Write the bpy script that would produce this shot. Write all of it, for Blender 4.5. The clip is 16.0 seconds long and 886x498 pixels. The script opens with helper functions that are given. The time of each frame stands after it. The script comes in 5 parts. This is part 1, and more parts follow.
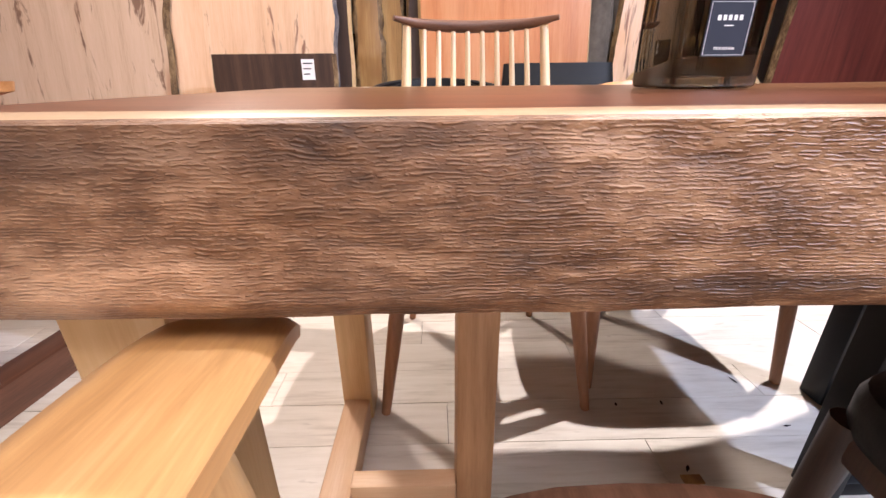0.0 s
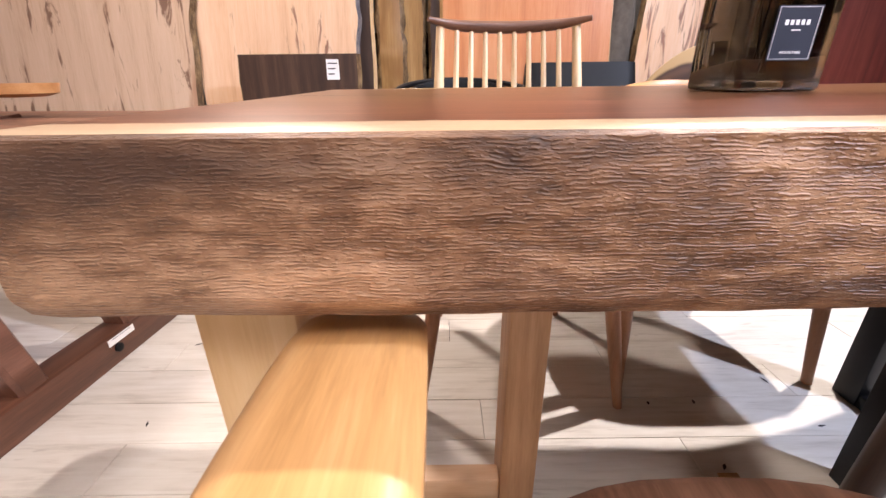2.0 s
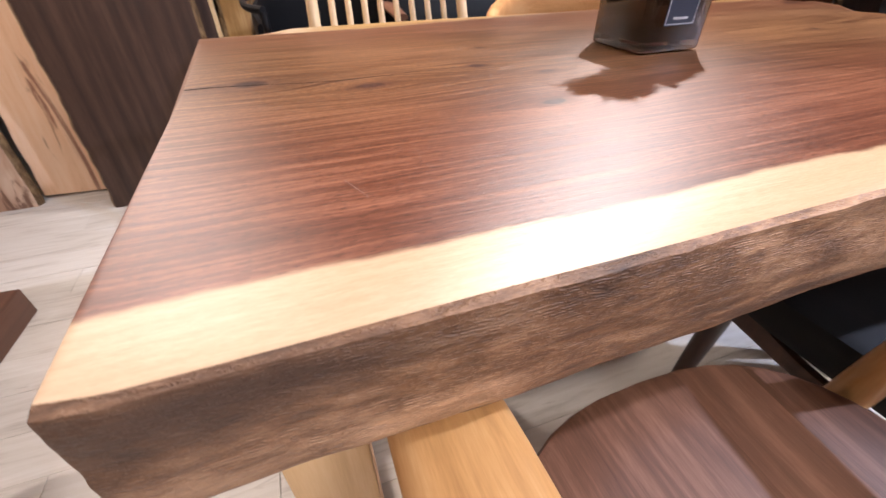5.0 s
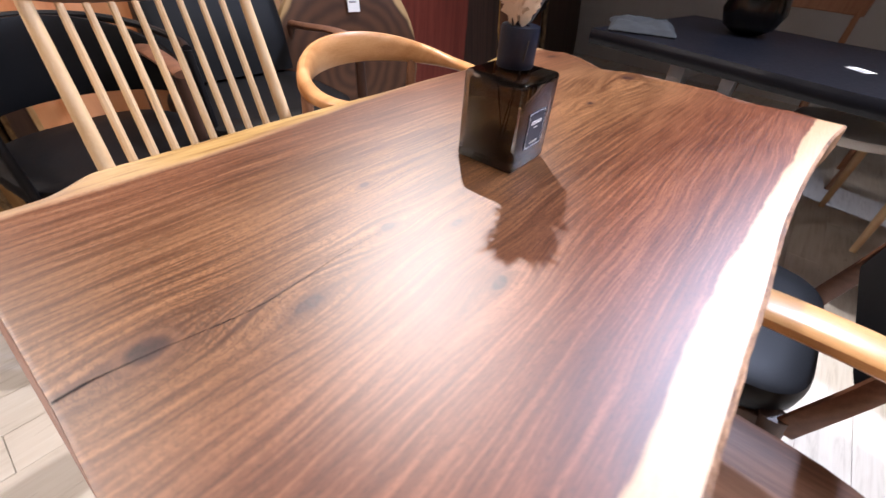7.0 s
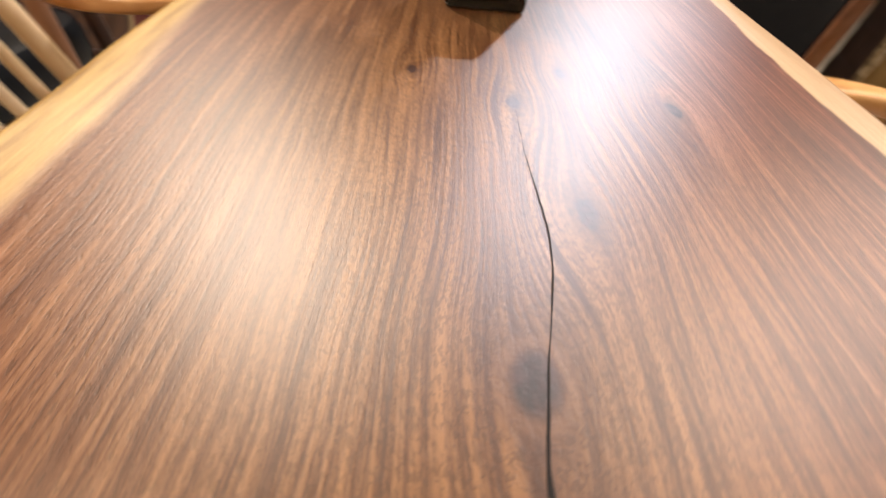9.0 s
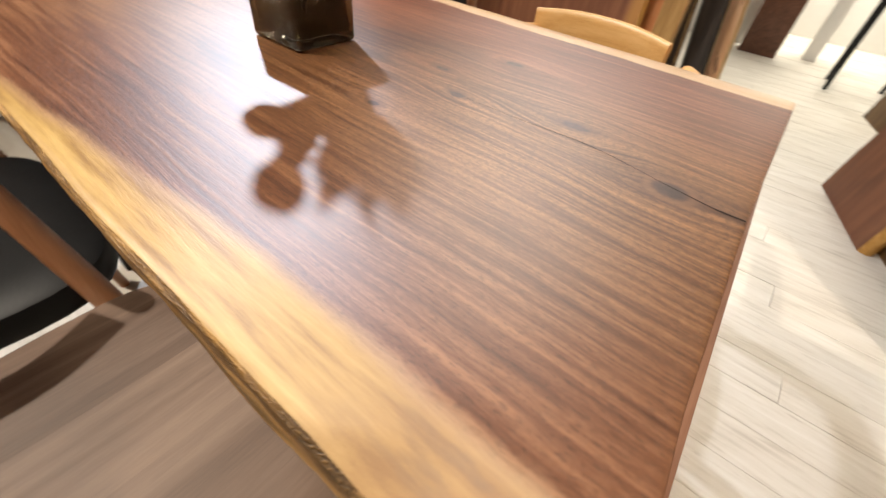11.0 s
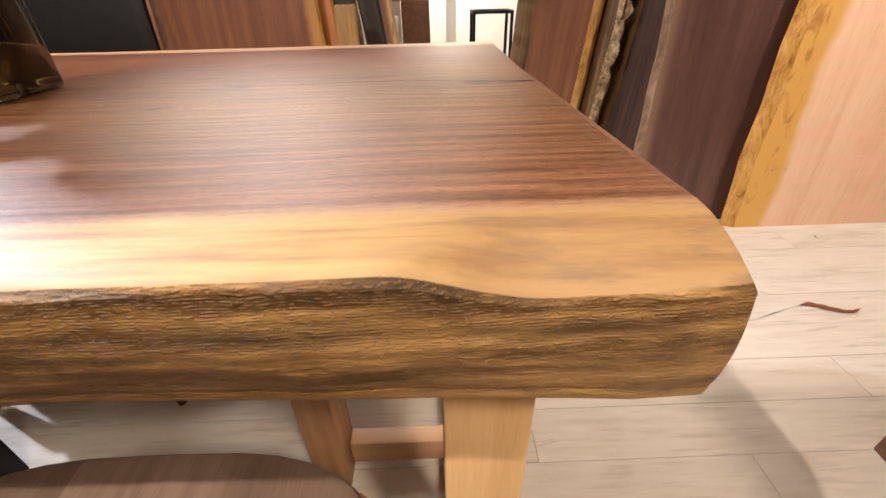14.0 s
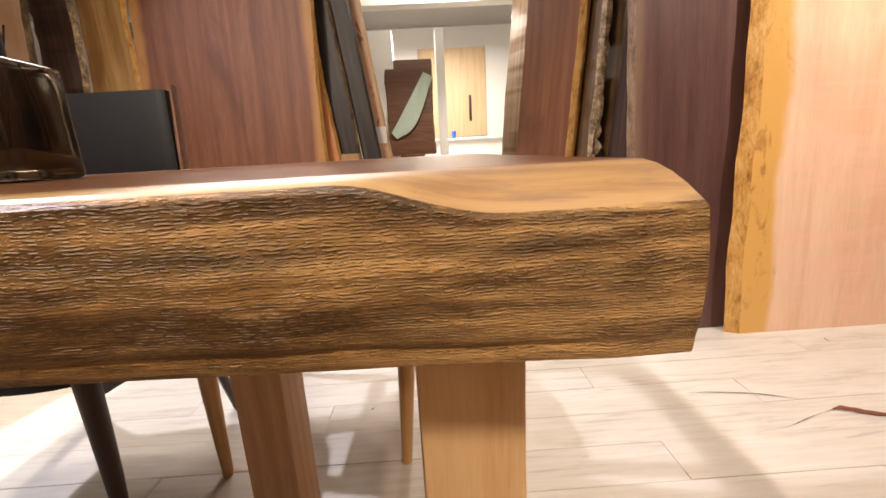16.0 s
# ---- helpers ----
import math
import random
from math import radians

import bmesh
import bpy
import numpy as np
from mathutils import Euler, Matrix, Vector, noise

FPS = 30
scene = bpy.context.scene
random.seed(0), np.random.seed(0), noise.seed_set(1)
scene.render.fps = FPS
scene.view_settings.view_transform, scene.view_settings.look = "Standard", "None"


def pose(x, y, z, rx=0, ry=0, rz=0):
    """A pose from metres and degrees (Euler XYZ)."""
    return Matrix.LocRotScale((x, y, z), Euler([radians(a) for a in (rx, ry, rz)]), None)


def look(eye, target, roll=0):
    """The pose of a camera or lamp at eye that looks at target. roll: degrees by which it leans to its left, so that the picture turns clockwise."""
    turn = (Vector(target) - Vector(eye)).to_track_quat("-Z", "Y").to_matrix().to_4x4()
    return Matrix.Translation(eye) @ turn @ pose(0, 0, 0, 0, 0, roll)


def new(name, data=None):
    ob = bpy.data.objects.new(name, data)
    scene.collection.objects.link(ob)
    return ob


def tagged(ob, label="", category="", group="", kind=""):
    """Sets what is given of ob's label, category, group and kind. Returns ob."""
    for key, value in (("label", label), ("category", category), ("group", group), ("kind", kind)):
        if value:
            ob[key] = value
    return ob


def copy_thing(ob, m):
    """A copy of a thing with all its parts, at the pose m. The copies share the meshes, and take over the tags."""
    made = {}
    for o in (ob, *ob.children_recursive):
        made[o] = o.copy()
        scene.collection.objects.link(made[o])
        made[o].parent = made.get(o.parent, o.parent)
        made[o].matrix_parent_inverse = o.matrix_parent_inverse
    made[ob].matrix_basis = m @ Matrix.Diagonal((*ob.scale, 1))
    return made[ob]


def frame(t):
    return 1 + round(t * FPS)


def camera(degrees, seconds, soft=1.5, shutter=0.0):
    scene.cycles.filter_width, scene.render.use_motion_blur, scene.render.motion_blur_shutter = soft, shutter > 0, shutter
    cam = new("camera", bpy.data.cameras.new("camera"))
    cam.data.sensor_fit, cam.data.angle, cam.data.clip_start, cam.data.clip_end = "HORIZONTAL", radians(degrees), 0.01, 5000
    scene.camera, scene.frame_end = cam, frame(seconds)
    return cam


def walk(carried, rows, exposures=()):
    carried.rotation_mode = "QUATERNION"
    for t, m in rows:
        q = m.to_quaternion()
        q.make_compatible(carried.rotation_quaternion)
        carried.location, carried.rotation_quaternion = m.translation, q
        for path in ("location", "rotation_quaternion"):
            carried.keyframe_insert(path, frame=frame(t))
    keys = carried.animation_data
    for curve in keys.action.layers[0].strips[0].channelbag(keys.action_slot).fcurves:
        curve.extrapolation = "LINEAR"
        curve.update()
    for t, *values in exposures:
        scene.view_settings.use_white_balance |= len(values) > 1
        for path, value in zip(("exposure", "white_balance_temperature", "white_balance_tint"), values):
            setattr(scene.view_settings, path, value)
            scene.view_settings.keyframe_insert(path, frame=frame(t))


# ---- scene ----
cam = camera(94.8, 16.0, shutter=0.5)
PATH = [
    (0, (0.26, -0.159, 0.732), (0.292, 1.687, -0.036), -0.5),
    (0.5, (0.242, -0.159, 0.732), (0.276, 1.687, -0.038), -0.5),
    (1, (0.228, -0.162, 0.734), (0.254, 1.683, -0.038), -0.5),
    (1.5, (0.211, -0.165, 0.738), (0.226, 1.68, -0.033), -0.6),
    (2, (0.191, -0.169, 0.739), (0.194, 1.675, -0.037), -0.6),
    (2.5, (0.176, -0.172, 0.739), (0.181, 1.666, -0.048), -0.7),
    (3, (0.172, -0.173, 0.743), (0.22, 1.656, -0.065), -0.9),
    (3.2, (0.167, -0.172, 0.749), (0.245, 1.649, -0.076), -1.0),
    (5.3, (0.094, -0.106, 0.862), (0.699, 1.287, -0.439), 0.6),
    (5.5, (0.093, -0.098, 0.88), (0.741, 1.222, -0.475), 1.4),
    (6.2, (0.097, -0.053, 0.986), (1.044, 1.067, -0.374), 4.1),
    (6.6, (0.072, -0.006, 1.014), (1.211, 1.051, -0.245), 4.2),
    (7, (0.047, 0.07, 1.002), (1.289, 1.013, -0.25), 4.9),
    (7.5, (0.011, 0.156, 0.981), (1.328, 1.011, -0.257), 4.3),
    (8, (-0.003, 0.267, 0.935), (1.331, 0.941, -0.394), 5.3),
    (8.5, (-0.017, 0.345, 0.916), (1.347, 0.752, -0.489), 3.5),
    (9, (-0.017, 0.424, 0.896), (1.302, 0.321, -0.604), 7.8),
    (9.2, (-0.009, 0.442, 0.891), (1.263, 0.2, -0.633), 7.0),
    (11.3, (0.06, 0.767, 0.911), (0.771, -0.548, -0.418), 6.5),
    (11.5, (0.077, 0.776, 0.903), (0.691, -0.593, -0.419), 5.9),
    (12, (0.091, 0.795, 0.913), (0.483, -0.659, -0.403), 3.7),
    (12.5, (0.111, 0.81, 0.892), (0.285, -0.697, -0.412), 2.5),
    (13, (0.115, 0.808, 0.879), (0.17, -0.733, -0.395), 0.7),
    (13.5, (0.101, 0.806, 0.841), (0.102, -0.795, -0.359), -0.7),
    (14, (0.107, 0.826, 0.806), (0.085, -0.856, -0.276), -1.5),
    (14.5, (0.102, 0.834, 0.79), (0.071, -0.937, -0.14), -1.4),
    (15, (0.098, 0.84, 0.774), (0.063, -1.011, 0.017), -1.7),
    (15.5, (0.091, 0.852, 0.75), (0.053, -1.057, 0.153), -2.5),
    (16, (0.093, 0.862, 0.729), (0.047, -1.082, 0.26), -3.2),
]
EXPOSURES = [(0, 0.26, 6150, 15), (3.2, 0.20, 6150, 14), (5.5, -0.14, 6050, 14), (7.5, -0.17, 6000, 12), (8, -0.24, 6650, 11), (9, -0.38, 7350, 9), (11.5, -0.36, 6850, 4), (13, -0.35, 7000, 9), (15, -0.15, 7350, 14), (16, -0.15, 7150, 13)]
walk(cam, [(t, look(eye, target, roll)) for t, eye, target, roll in PATH], EXPOSURES)

# ---- light ----
W = bpy.data.worlds.new("world")
scene.world = W
W.use_nodes = True
W.node_tree.nodes["Background"].inputs[0].default_value = (0.9, 0.85, 0.8, 1)
W.node_tree.nodes["Background"].inputs[1].default_value = 0.05


def lamp(name, at, to, watts, size, colour, spread=170):
    d = bpy.data.lights.new(name, "AREA")
    d.shape, d.size, d.energy, d.color, d.spread = "DISK", size, watts, colour, radians(spread)
    ob = new(name, d)
    ob.matrix_world = look(at, to)
    return ob


WARM, COOL = (1.0, 0.86, 0.74), (0.74, 0.80, 1.0)
lamp("spot_or_fill", (1.55, 1.37, 2.62), (0.80, 0.45, 0.72), 36, 0.05, (1.0, 0.89, 0.81), 110)
lamp("spot_or_fill", (2.47, -0.55, 2.62), (0.55, 0.35, 0.72), 50, 0.07, COOL, 125)
# broad fill added to brighten the south bark edge, no fitting known
lamp("spot_or_fill", (0.90, -1.30, 2.62), (0.15, 0.0, 0.60), 16, 1.3, (0.97, 0.92, 0.92), 70)
# fill added for the north bark, set where the tabletop won't mirror it
lamp("spot_or_fill", (-0.75, 2.05, 2.62), (0.2, 0.75, 0.60), 7, 0.30, WARM, 60)
# next four: fills added to brighten the leaning slabs
lamp("spot_or_fill", (-1.0, 0.9, 2.62), (-0.9, 1.9, 0.9), 9, 0.14, WARM, 110)
lamp("spot_or_fill", (0.5, 0.95, 2.62), (0.5, 1.95, 1.1), 3, 0.14, WARM, 90)
lamp("spot_or_fill", (-1.7, 0.75, 2.62), (-1.45, -0.55, 1.15), 18, 0.14, (1.0, 0.88, 0.78), 80)
lamp("spot_or_fill", (0.9, -0.6, 2.62), (1.5, -1.6, 1.1), 6, 0.14, WARM, 100)
# unseen source put in to brighten the floor by the black table
lamp("spot_or_fill", (1.35, -1.0, 2.62), (1.75, -0.30, 0), 6, 0.14, (1.0, 0.95, 0.90), 55)
# two lamps added to brighten the workshop room and its beam
lamp("ceiling_fill", (-0.1, -4.6, 2.6), (-0.1, -4.6, 0), 170, 0.9, (1.0, 0.95, 0.90))
lamp("ceiling_fill", (-0.1, -2.80, 2.38), (-0.1, -3.3, 1.4), 34, 0.3, (1.0, 0.95, 0.90))
# large weak fill for the whole shop, stands for no fitting
lamp("ceiling_fill", (0.9, -0.3, 2.64), (0.9, -0.3, 0), 6, 1.8, (0.92, 0.91, 0.95))

# ---- materials ----


class Nodes:
    def __init__(self, name):
        self.mat = bpy.data.materials.new(name)
        self.mat.use_nodes = True
        self.t = self.mat.node_tree
        self.bsdf = self.t.nodes["Principled BSDF"]

    def put(self, sock, v):
        if isinstance(v, bpy.types.NodeSocket):
            self.t.links.new(v, sock)
        elif v is not None:
            sock.default_value = v

    def math(self, op, a, b=None, c=None):
        n = self.t.nodes.new("ShaderNodeMath")
        n.operation = op
        for s, v in zip(n.inputs, (a, b, c)):
            self.put(s, v)
        return n.outputs[0]

    def vec(self, op, a, b=None):
        n = self.t.nodes.new("ShaderNodeVectorMath")
        n.operation = op
        self.put(n.inputs[0], a)
        self.put(n.inputs[1], b)
        return n.outputs[0]

    def co(self):
        return self.t.nodes.new("ShaderNodeTexCoord").outputs["Object"]

    def rand(self):
        return self.t.nodes.new("ShaderNodeObjectInfo").outputs["Random"]

    def xyz(self, v):
        n = self.t.nodes.new("ShaderNodeSeparateXYZ")
        self.put(n.inputs[0], v)
        return n.outputs

    def join(self, x, y, z):
        n = self.t.nodes.new("ShaderNodeCombineXYZ")
        for s, v in zip(n.inputs, (x, y, z)):
            self.put(s, v)
        return n.outputs[0]

    def noise(self, v, scale=1.0, detail=4.0, rough=0.55, warp=0.0):
        n = self.t.nodes.new("ShaderNodeTexNoise")
        self.put(n.inputs["Vector"], v)
        n.inputs["Scale"].default_value, n.inputs["Detail"].default_value = scale, detail
        n.inputs["Roughness"].default_value, n.inputs["Distortion"].default_value = rough, warp
        return n.outputs[0]

    def ramp(self, f, stops, ease="LINEAR"):
        n = self.t.nodes.new("ShaderNodeValToRGB")
        self.put(n.inputs[0], f)
        e = n.color_ramp
        e.interpolation = ease
        while len(e.elements) < len(stops):
            e.elements.new(0.5)
        for el, (p, c) in zip(e.elements, stops):
            el.position = p
            el.color = (*c, 1) if not isinstance(c, (int, float)) else (c, c, c, 1)
        return n.outputs[0]

    def mix(self, f, a, b, how="MIX"):
        n = self.t.nodes.new("ShaderNodeMix")
        n.data_type, n.blend_type = "RGBA", how
        self.put(n.inputs[0], f)
        for s, v in ((n.inputs[6], a), (n.inputs[7], b)):
            self.put(s, (*v, 1) if isinstance(v, tuple) else v)
        return n.outputs[2]

    def bump(self, h, strength, depth=0.002):
        n = self.t.nodes.new("ShaderNodeBump")
        n.inputs["Strength"].default_value, n.inputs["Distance"].default_value = strength, depth
        self.put(n.inputs["Height"], h)
        self.put(self.bsdf.inputs["Normal"], n.outputs[0])

    def end(self, colour=None, rough=None, metal=None, coat=None):
        self.put(self.bsdf.inputs["Base Color"], (*colour, 1) if isinstance(colour, tuple) else colour)
        self.put(self.bsdf.inputs["Roughness"], rough)
        self.put(self.bsdf.inputs["Metallic"], metal)
        self.put(self.bsdf.inputs["Coat Weight"], coat)
        return self.mat


def step(n, v, a, b):
    m = n.t.nodes.new("ShaderNodeMapRange")
    m.interpolation_type = "SMOOTHSTEP"
    for s, x in zip(m.inputs, (v, a, b, 0.0, 1.0)):
        n.put(s, x)
    return m.outputs[0]


def wood(name, dark, mid, light, axis="Z", rings=38.0, fine=420.0, rough=0.42, stain=None, stain_amount=0.6, bump=0.12, warp=0.05, streak=None, streak_at=0.63, sap=None, boards=0.0, figure=None):
    """Long-grained wood: bent growth lines, pores drawn out along one axis, broad stains."""
    n = Nodes(name)
    k = {"X": (0.06, 1, 1), "Y": (1, 0.06, 1), "Z": (1, 1, 0.06)}[axis]
    co = n.vec("ADD", n.co(), n.join(n.math("MULTIPLY", n.rand(), 7.3), n.math("MULTIPLY", n.rand(), 3.1), n.math("MULTIPLY", n.rand(), 5.7)))
    flat = n.vec("MULTIPLY", co, k)
    bend = n.noise(flat, 5.0, 3.0)
    x, y, z = n.xyz(flat)[:3]
    across = n.math("ADD", n.math("ADD", x, n.math("MULTIPLY", y, 0.7)), n.math("MULTIPLY", z, 0.55))
    line = n.math("SINE", n.math("MULTIPLY", n.math("ADD", across, n.math("MULTIPLY", bend, warp * 6)), rings * 6.283))
    line = n.math("MULTIPLY_ADD", line, 0.5, 0.5)
    pore = n.noise(flat, fine, 2.0, 0.7)
    mid_n = n.noise(flat, 28.0, 4.0, 0.6)
    f = n.math("ADD", n.math("MULTIPLY", line, 0.12), n.math("ADD", n.math("MULTIPLY", pore, 0.36), n.math("MULTIPLY", mid_n, 0.62)))
    c = n.ramp(f, [(0.28, dark), (0.52, mid), (0.78, light)])
    if stain:
        big = n.noise(n.vec("MULTIPLY", co, {"X": (0.35, 1, 1), "Y": (1, 0.35, 1), "Z": (1, 1, 0.35)}[axis]), 4.2, 4.0, 0.6, 0.6)
        c = n.mix(n.math("MULTIPLY", step(n, big, 0.52, 0.68), stain_amount), c, stain)
    if figure:
        fig = n.noise(n.vec("MULTIPLY", co, (0.10, 1, 0.85)), 24.0, 3.0, 0.55, 0.6)
        c = n.mix(n.math("MULTIPLY", step(n, fig, 0.46, 0.66), 0.55), c, figure)
    if boards:
        cell = n.math("FLOOR", n.math("DIVIDE", n.math("ADD", n.xyz(n.co())[0], 0.031), boards))
        tone = n.noise(n.join(n.math("MULTIPLY", cell, 3.7), n.math("MULTIPLY", n.rand(), 5.0), 0.0), 1.0, 0.0)
        c = n.mix(step(n, tone, 0.35, 0.65), n.mix(0.45, c, tuple(v * 0.8 for v in dark)), n.mix(0.35, c, light))
    if sap:
        half, wide, sap_colour, blot = sap
        sx = n.xyz(n.co())[0]
        edge = n.math("SUBTRACT", n.math("ABSOLUTE", sx), half - wide)
        edge = n.math("ADD", edge, n.math("MULTIPLY", n.math("SUBTRACT", n.noise(n.vec("MULTIPLY", co, (1, 1, 0.5)), 7.0, 4.0), 0.5), wide * 0.9))
        sc = n.mix(n.math("MULTIPLY", step(n, n.noise(n.vec("MULTIPLY", co, (1, 1, 0.5)), 13.0, 5.0, 0.65, 0.8), 0.56, 0.70), 0.7), sap_colour, blot)
        c = n.mix(step(n, edge, -0.022, 0.024), c, sc)
    if streak:
        m = n.noise(n.vec("MULTIPLY", co, {"X": (0.16, 1, 1), "Y": (1, 0.16, 1), "Z": (1, 1, 0.16)}[axis]), 13.0, 5.0, 0.62, 1.4)
        c = n.mix(n.math("MULTIPLY", step(n, m, streak_at, streak_at + 0.07), 0.85), c, streak)
    n.bump(n.math("ADD", pore, n.math("MULTIPLY", mid_n, 0.5)), bump, 0.0015)
    return n.end(c, n.math("MULTIPLY_ADD", pore, 0.18, rough - 0.09))


def plain(name, colour, rough=0.5, metal=0.0, speck=0.12, scale=60.0, bump=0.05):
    n = Nodes(name)
    a, b = n.noise(n.co(), scale, 3.0), n.noise(n.co(), scale / 9, 3.0)
    f = n.math("MULTIPLY_ADD", a, 0.5, n.math("MULTIPLY", b, 0.5))
    lo, hi = tuple(v * (1 - speck) for v in colour), tuple(min(1, v * (1 + speck)) for v in colour)
    n.bump(a, bump, 0.001)
    return n.end(n.ramp(f, [(0.3, lo), (0.7, hi)]), n.math("MULTIPLY_ADD", a, 0.12, rough - 0.06), metal)


def bark_material(name, dark, mid, light, axis="X", ripple=1.0, pull=1.0, relief=0.0021, layers=0.0, stains=()):
    """Cleaned bark edge: short wavy ripples along the grain, blotches of dark cambium, long layers."""
    n = Nodes(name)
    co = n.co()

    def along(k):
        return n.vec("MULTIPLY", co, {"X": (k, 1, 1), "Z": (1, 1, k)}[axis])

    x, y, z = n.xyz(co)[:3]
    up = z if axis == "X" else n.math("ADD", x, y)
    drift = n.noise(along(0.60), 60.0 * ripple, 3.0, 0.55)
    phase = n.math("ADD", n.math("MULTIPLY", up, 3700.0 * ripple), n.math("MULTIPLY", drift, 22.0))
    wave = n.math("MULTIPLY_ADD", n.math("SINE", phase), 0.5, 0.5)
    broken = step(n, n.noise(along(0.46), 520.0 * ripple, 2.0, 0.6), 0.44, 0.60)
    soft = n.noise(along(0.22), 240.0 * ripple, 3.0, 0.6, 0.4)
    rip = n.math("MULTIPLY", n.math("POWER", wave, 1.5), broken)
    mid_n = n.noise(along(0.42 * pull), 60.0, 5.0, 0.66, 0.4)
    big = n.noise(along(0.5 * pull), 19.0, 4.0, 0.6)
    patchy = step(n, big, 0.36, 0.60)
    f = n.math("ADD", n.math("MULTIPLY", soft, 0.26), n.math("ADD", n.math("MULTIPLY", mid_n, 0.56), n.math("MULTIPLY", big, 0.62)))
    if layers:
        lay = n.noise(n.vec("MULTIPLY", co, (0.05, 0.4, 1.0)), 95.0, 3.0, 0.55)
        f = n.math("ADD", f, n.math("MULTIPLY", n.math("SUBTRACT", lay, 0.5), layers))
    c = n.ramp(f, [(0.52, dark), (0.69, mid), (0.90, light)])
    c = n.mix(n.math("MULTIPLY", n.math("MULTIPLY", rip, n.math("MULTIPLY_ADD", patchy, 0.6, 0.4)), 0.36), c, light)
    trough = n.math("MULTIPLY", n.math("SUBTRACT", 1.0, step(n, wave, 0.05, 0.42)), broken)
    c = n.mix(n.math("MULTIPLY", trough, 0.30), c, dark)
    for sx, sz, wx, wz, amount in stains:
        g = n.math("ADD", n.math("POWER", n.math("DIVIDE", n.math("SUBTRACT", x, sx), wx), 2.0), n.math("POWER", n.math("DIVIDE", n.math("SUBTRACT", z, sz), wz), 2.0))
        g = n.math("MULTIPLY", n.math("EXPONENT", n.math("MULTIPLY", g, -1.0)), n.math("MULTIPLY_ADD", mid_n, 1.2, 0.35))
        c = n.mix(n.math("MINIMUM", n.math("MULTIPLY", g, amount), 0.9), c, tuple(v * 1.4 for v in dark))
    n.bump(n.math("ADD", n.math("MULTIPLY", rip, 0.24), n.math("ADD", n.math("MULTIPLY", soft, 0.45), n.math("MULTIPLY", mid_n, 0.9))), 1.0, relief)
    n.bsdf.inputs["Specular IOR Level"].default_value = 0.30
    return n.end(c, n.math("MULTIPLY_ADD", soft, 0.25, 0.36))


def table_top_material():
    """Oiled walnut: dark heart, pale sapwood along both live edges, knots that the grain flows round."""
    n = Nodes("walnut_table_top")
    co = n.co()
    x, y, z = n.xyz(co)[:3]
    yy, knot, halo = y, None, None
    for kx, ky, r, push in ((0.061, 0.367, 0.0120, 0.022), (0.178, 0.318, 0.0075, 0.020), (0.314, 0.355, 0.0055, 0.012), (0.326, 0.206, 0.006, 0.014),
                            (0.357, 0.446, 0.004, 0.008), (0.377, 0.303, 0.004, 0.008), (0.93, 0.38, 0.005, 0.012), (1.20, 0.40, 0.012, 0.05), (1.22, 0.63, 0.008, 0.04)):
        dx, dy = n.math("SUBTRACT", x, kx), n.math("SUBTRACT", y, ky)
        near = n.math("ADD", n.math("POWER", n.math("DIVIDE", dx, push * 4.2), 2.0), n.math("POWER", n.math("DIVIDE", dy, push * 2.2), 2.0))
        fall = n.math("EXPONENT", n.math("MULTIPLY", near, -1.0))
        yy = n.math("SUBTRACT", yy, n.math("MULTIPLY", n.math("MULTIPLY", dy, 0.75), fall))
        d = n.math("SQRT", n.math("ADD", n.math("POWER", n.math("MULTIPLY", dx, 0.8 if r > 0.011 else 0.5), 2.0), n.math("POWER", dy, 2.0)))
        d = n.math("ADD", d, n.math("MULTIPLY", n.math("SUBTRACT", n.noise(co, 90.0, 3.0), 0.5), r * (0.35 if r > 0.011 else 1.3)))
        core = n.math("SUBTRACT", 1.0, step(n, d, r * 0.75, r * 1.25))
        ring = n.math("SUBTRACT", 1.0, step(n, d, r * 1.2, r * 2.6))
        lip = n.math("MULTIPLY", step(n, d, r * 1.0, r * 1.35), n.math("SUBTRACT", 1.0, step(n, d, r * 1.45, r * 1.9)))
        collar = lip if knot is None else collar
        knot = core if knot is None else n.math("MAXIMUM", knot, core)
        halo = ring if halo is None else n.math("MAXIMUM", halo, ring)
    sway = n.math("SUBTRACT", n.noise(n.join(n.math("MULTIPLY", x, 9.0), n.math("MULTIPLY", y, 6.0), 0.0), 1.0, 2.0), 0.5)
    yy = n.math("ADD", yy, n.math("MULTIPLY", sway, 0.006))
    slow = n.noise(n.join(n.math("MULTIPLY", x, 1.2), n.math("MULTIPLY", yy, 4.0), 0.0), 1.6, 3.0)
    band = n.math("ADD", yy, n.math("MULTIPLY", slow, 0.05))
    line = step(n, n.noise(n.join(n.math("MULTIPLY", x, 0.018), band, 0.0), 300.0, 2.0, 0.5), 0.36, 0.64)
    wide = n.noise(n.join(n.math("MULTIPLY", x, 0.04), band, 0.0), 125.0, 3.0, 0.6)
    pore = n.noise(n.join(n.math("MULTIPLY", x, 0.15), yy, z), 820.0, 2.0, 0.7)
    tone = n.noise(n.join(n.math("MULTIPLY", x, 0.25), y, 0.0), 6.0, 3.0)
    # the middle of the board, about the pith, is yellower
    pith = n.math("EXPONENT", n.math("MULTIPLY", n.math("POWER", n.math("DIVIDE", n.math("SUBTRACT", y, 0.37), 0.15), 2.0), -1.0))
    stripe = n.noise(n.join(n.math("MULTIPLY", x, 0.035), yy, 0.0), 170.0, 2.0, 0.5)
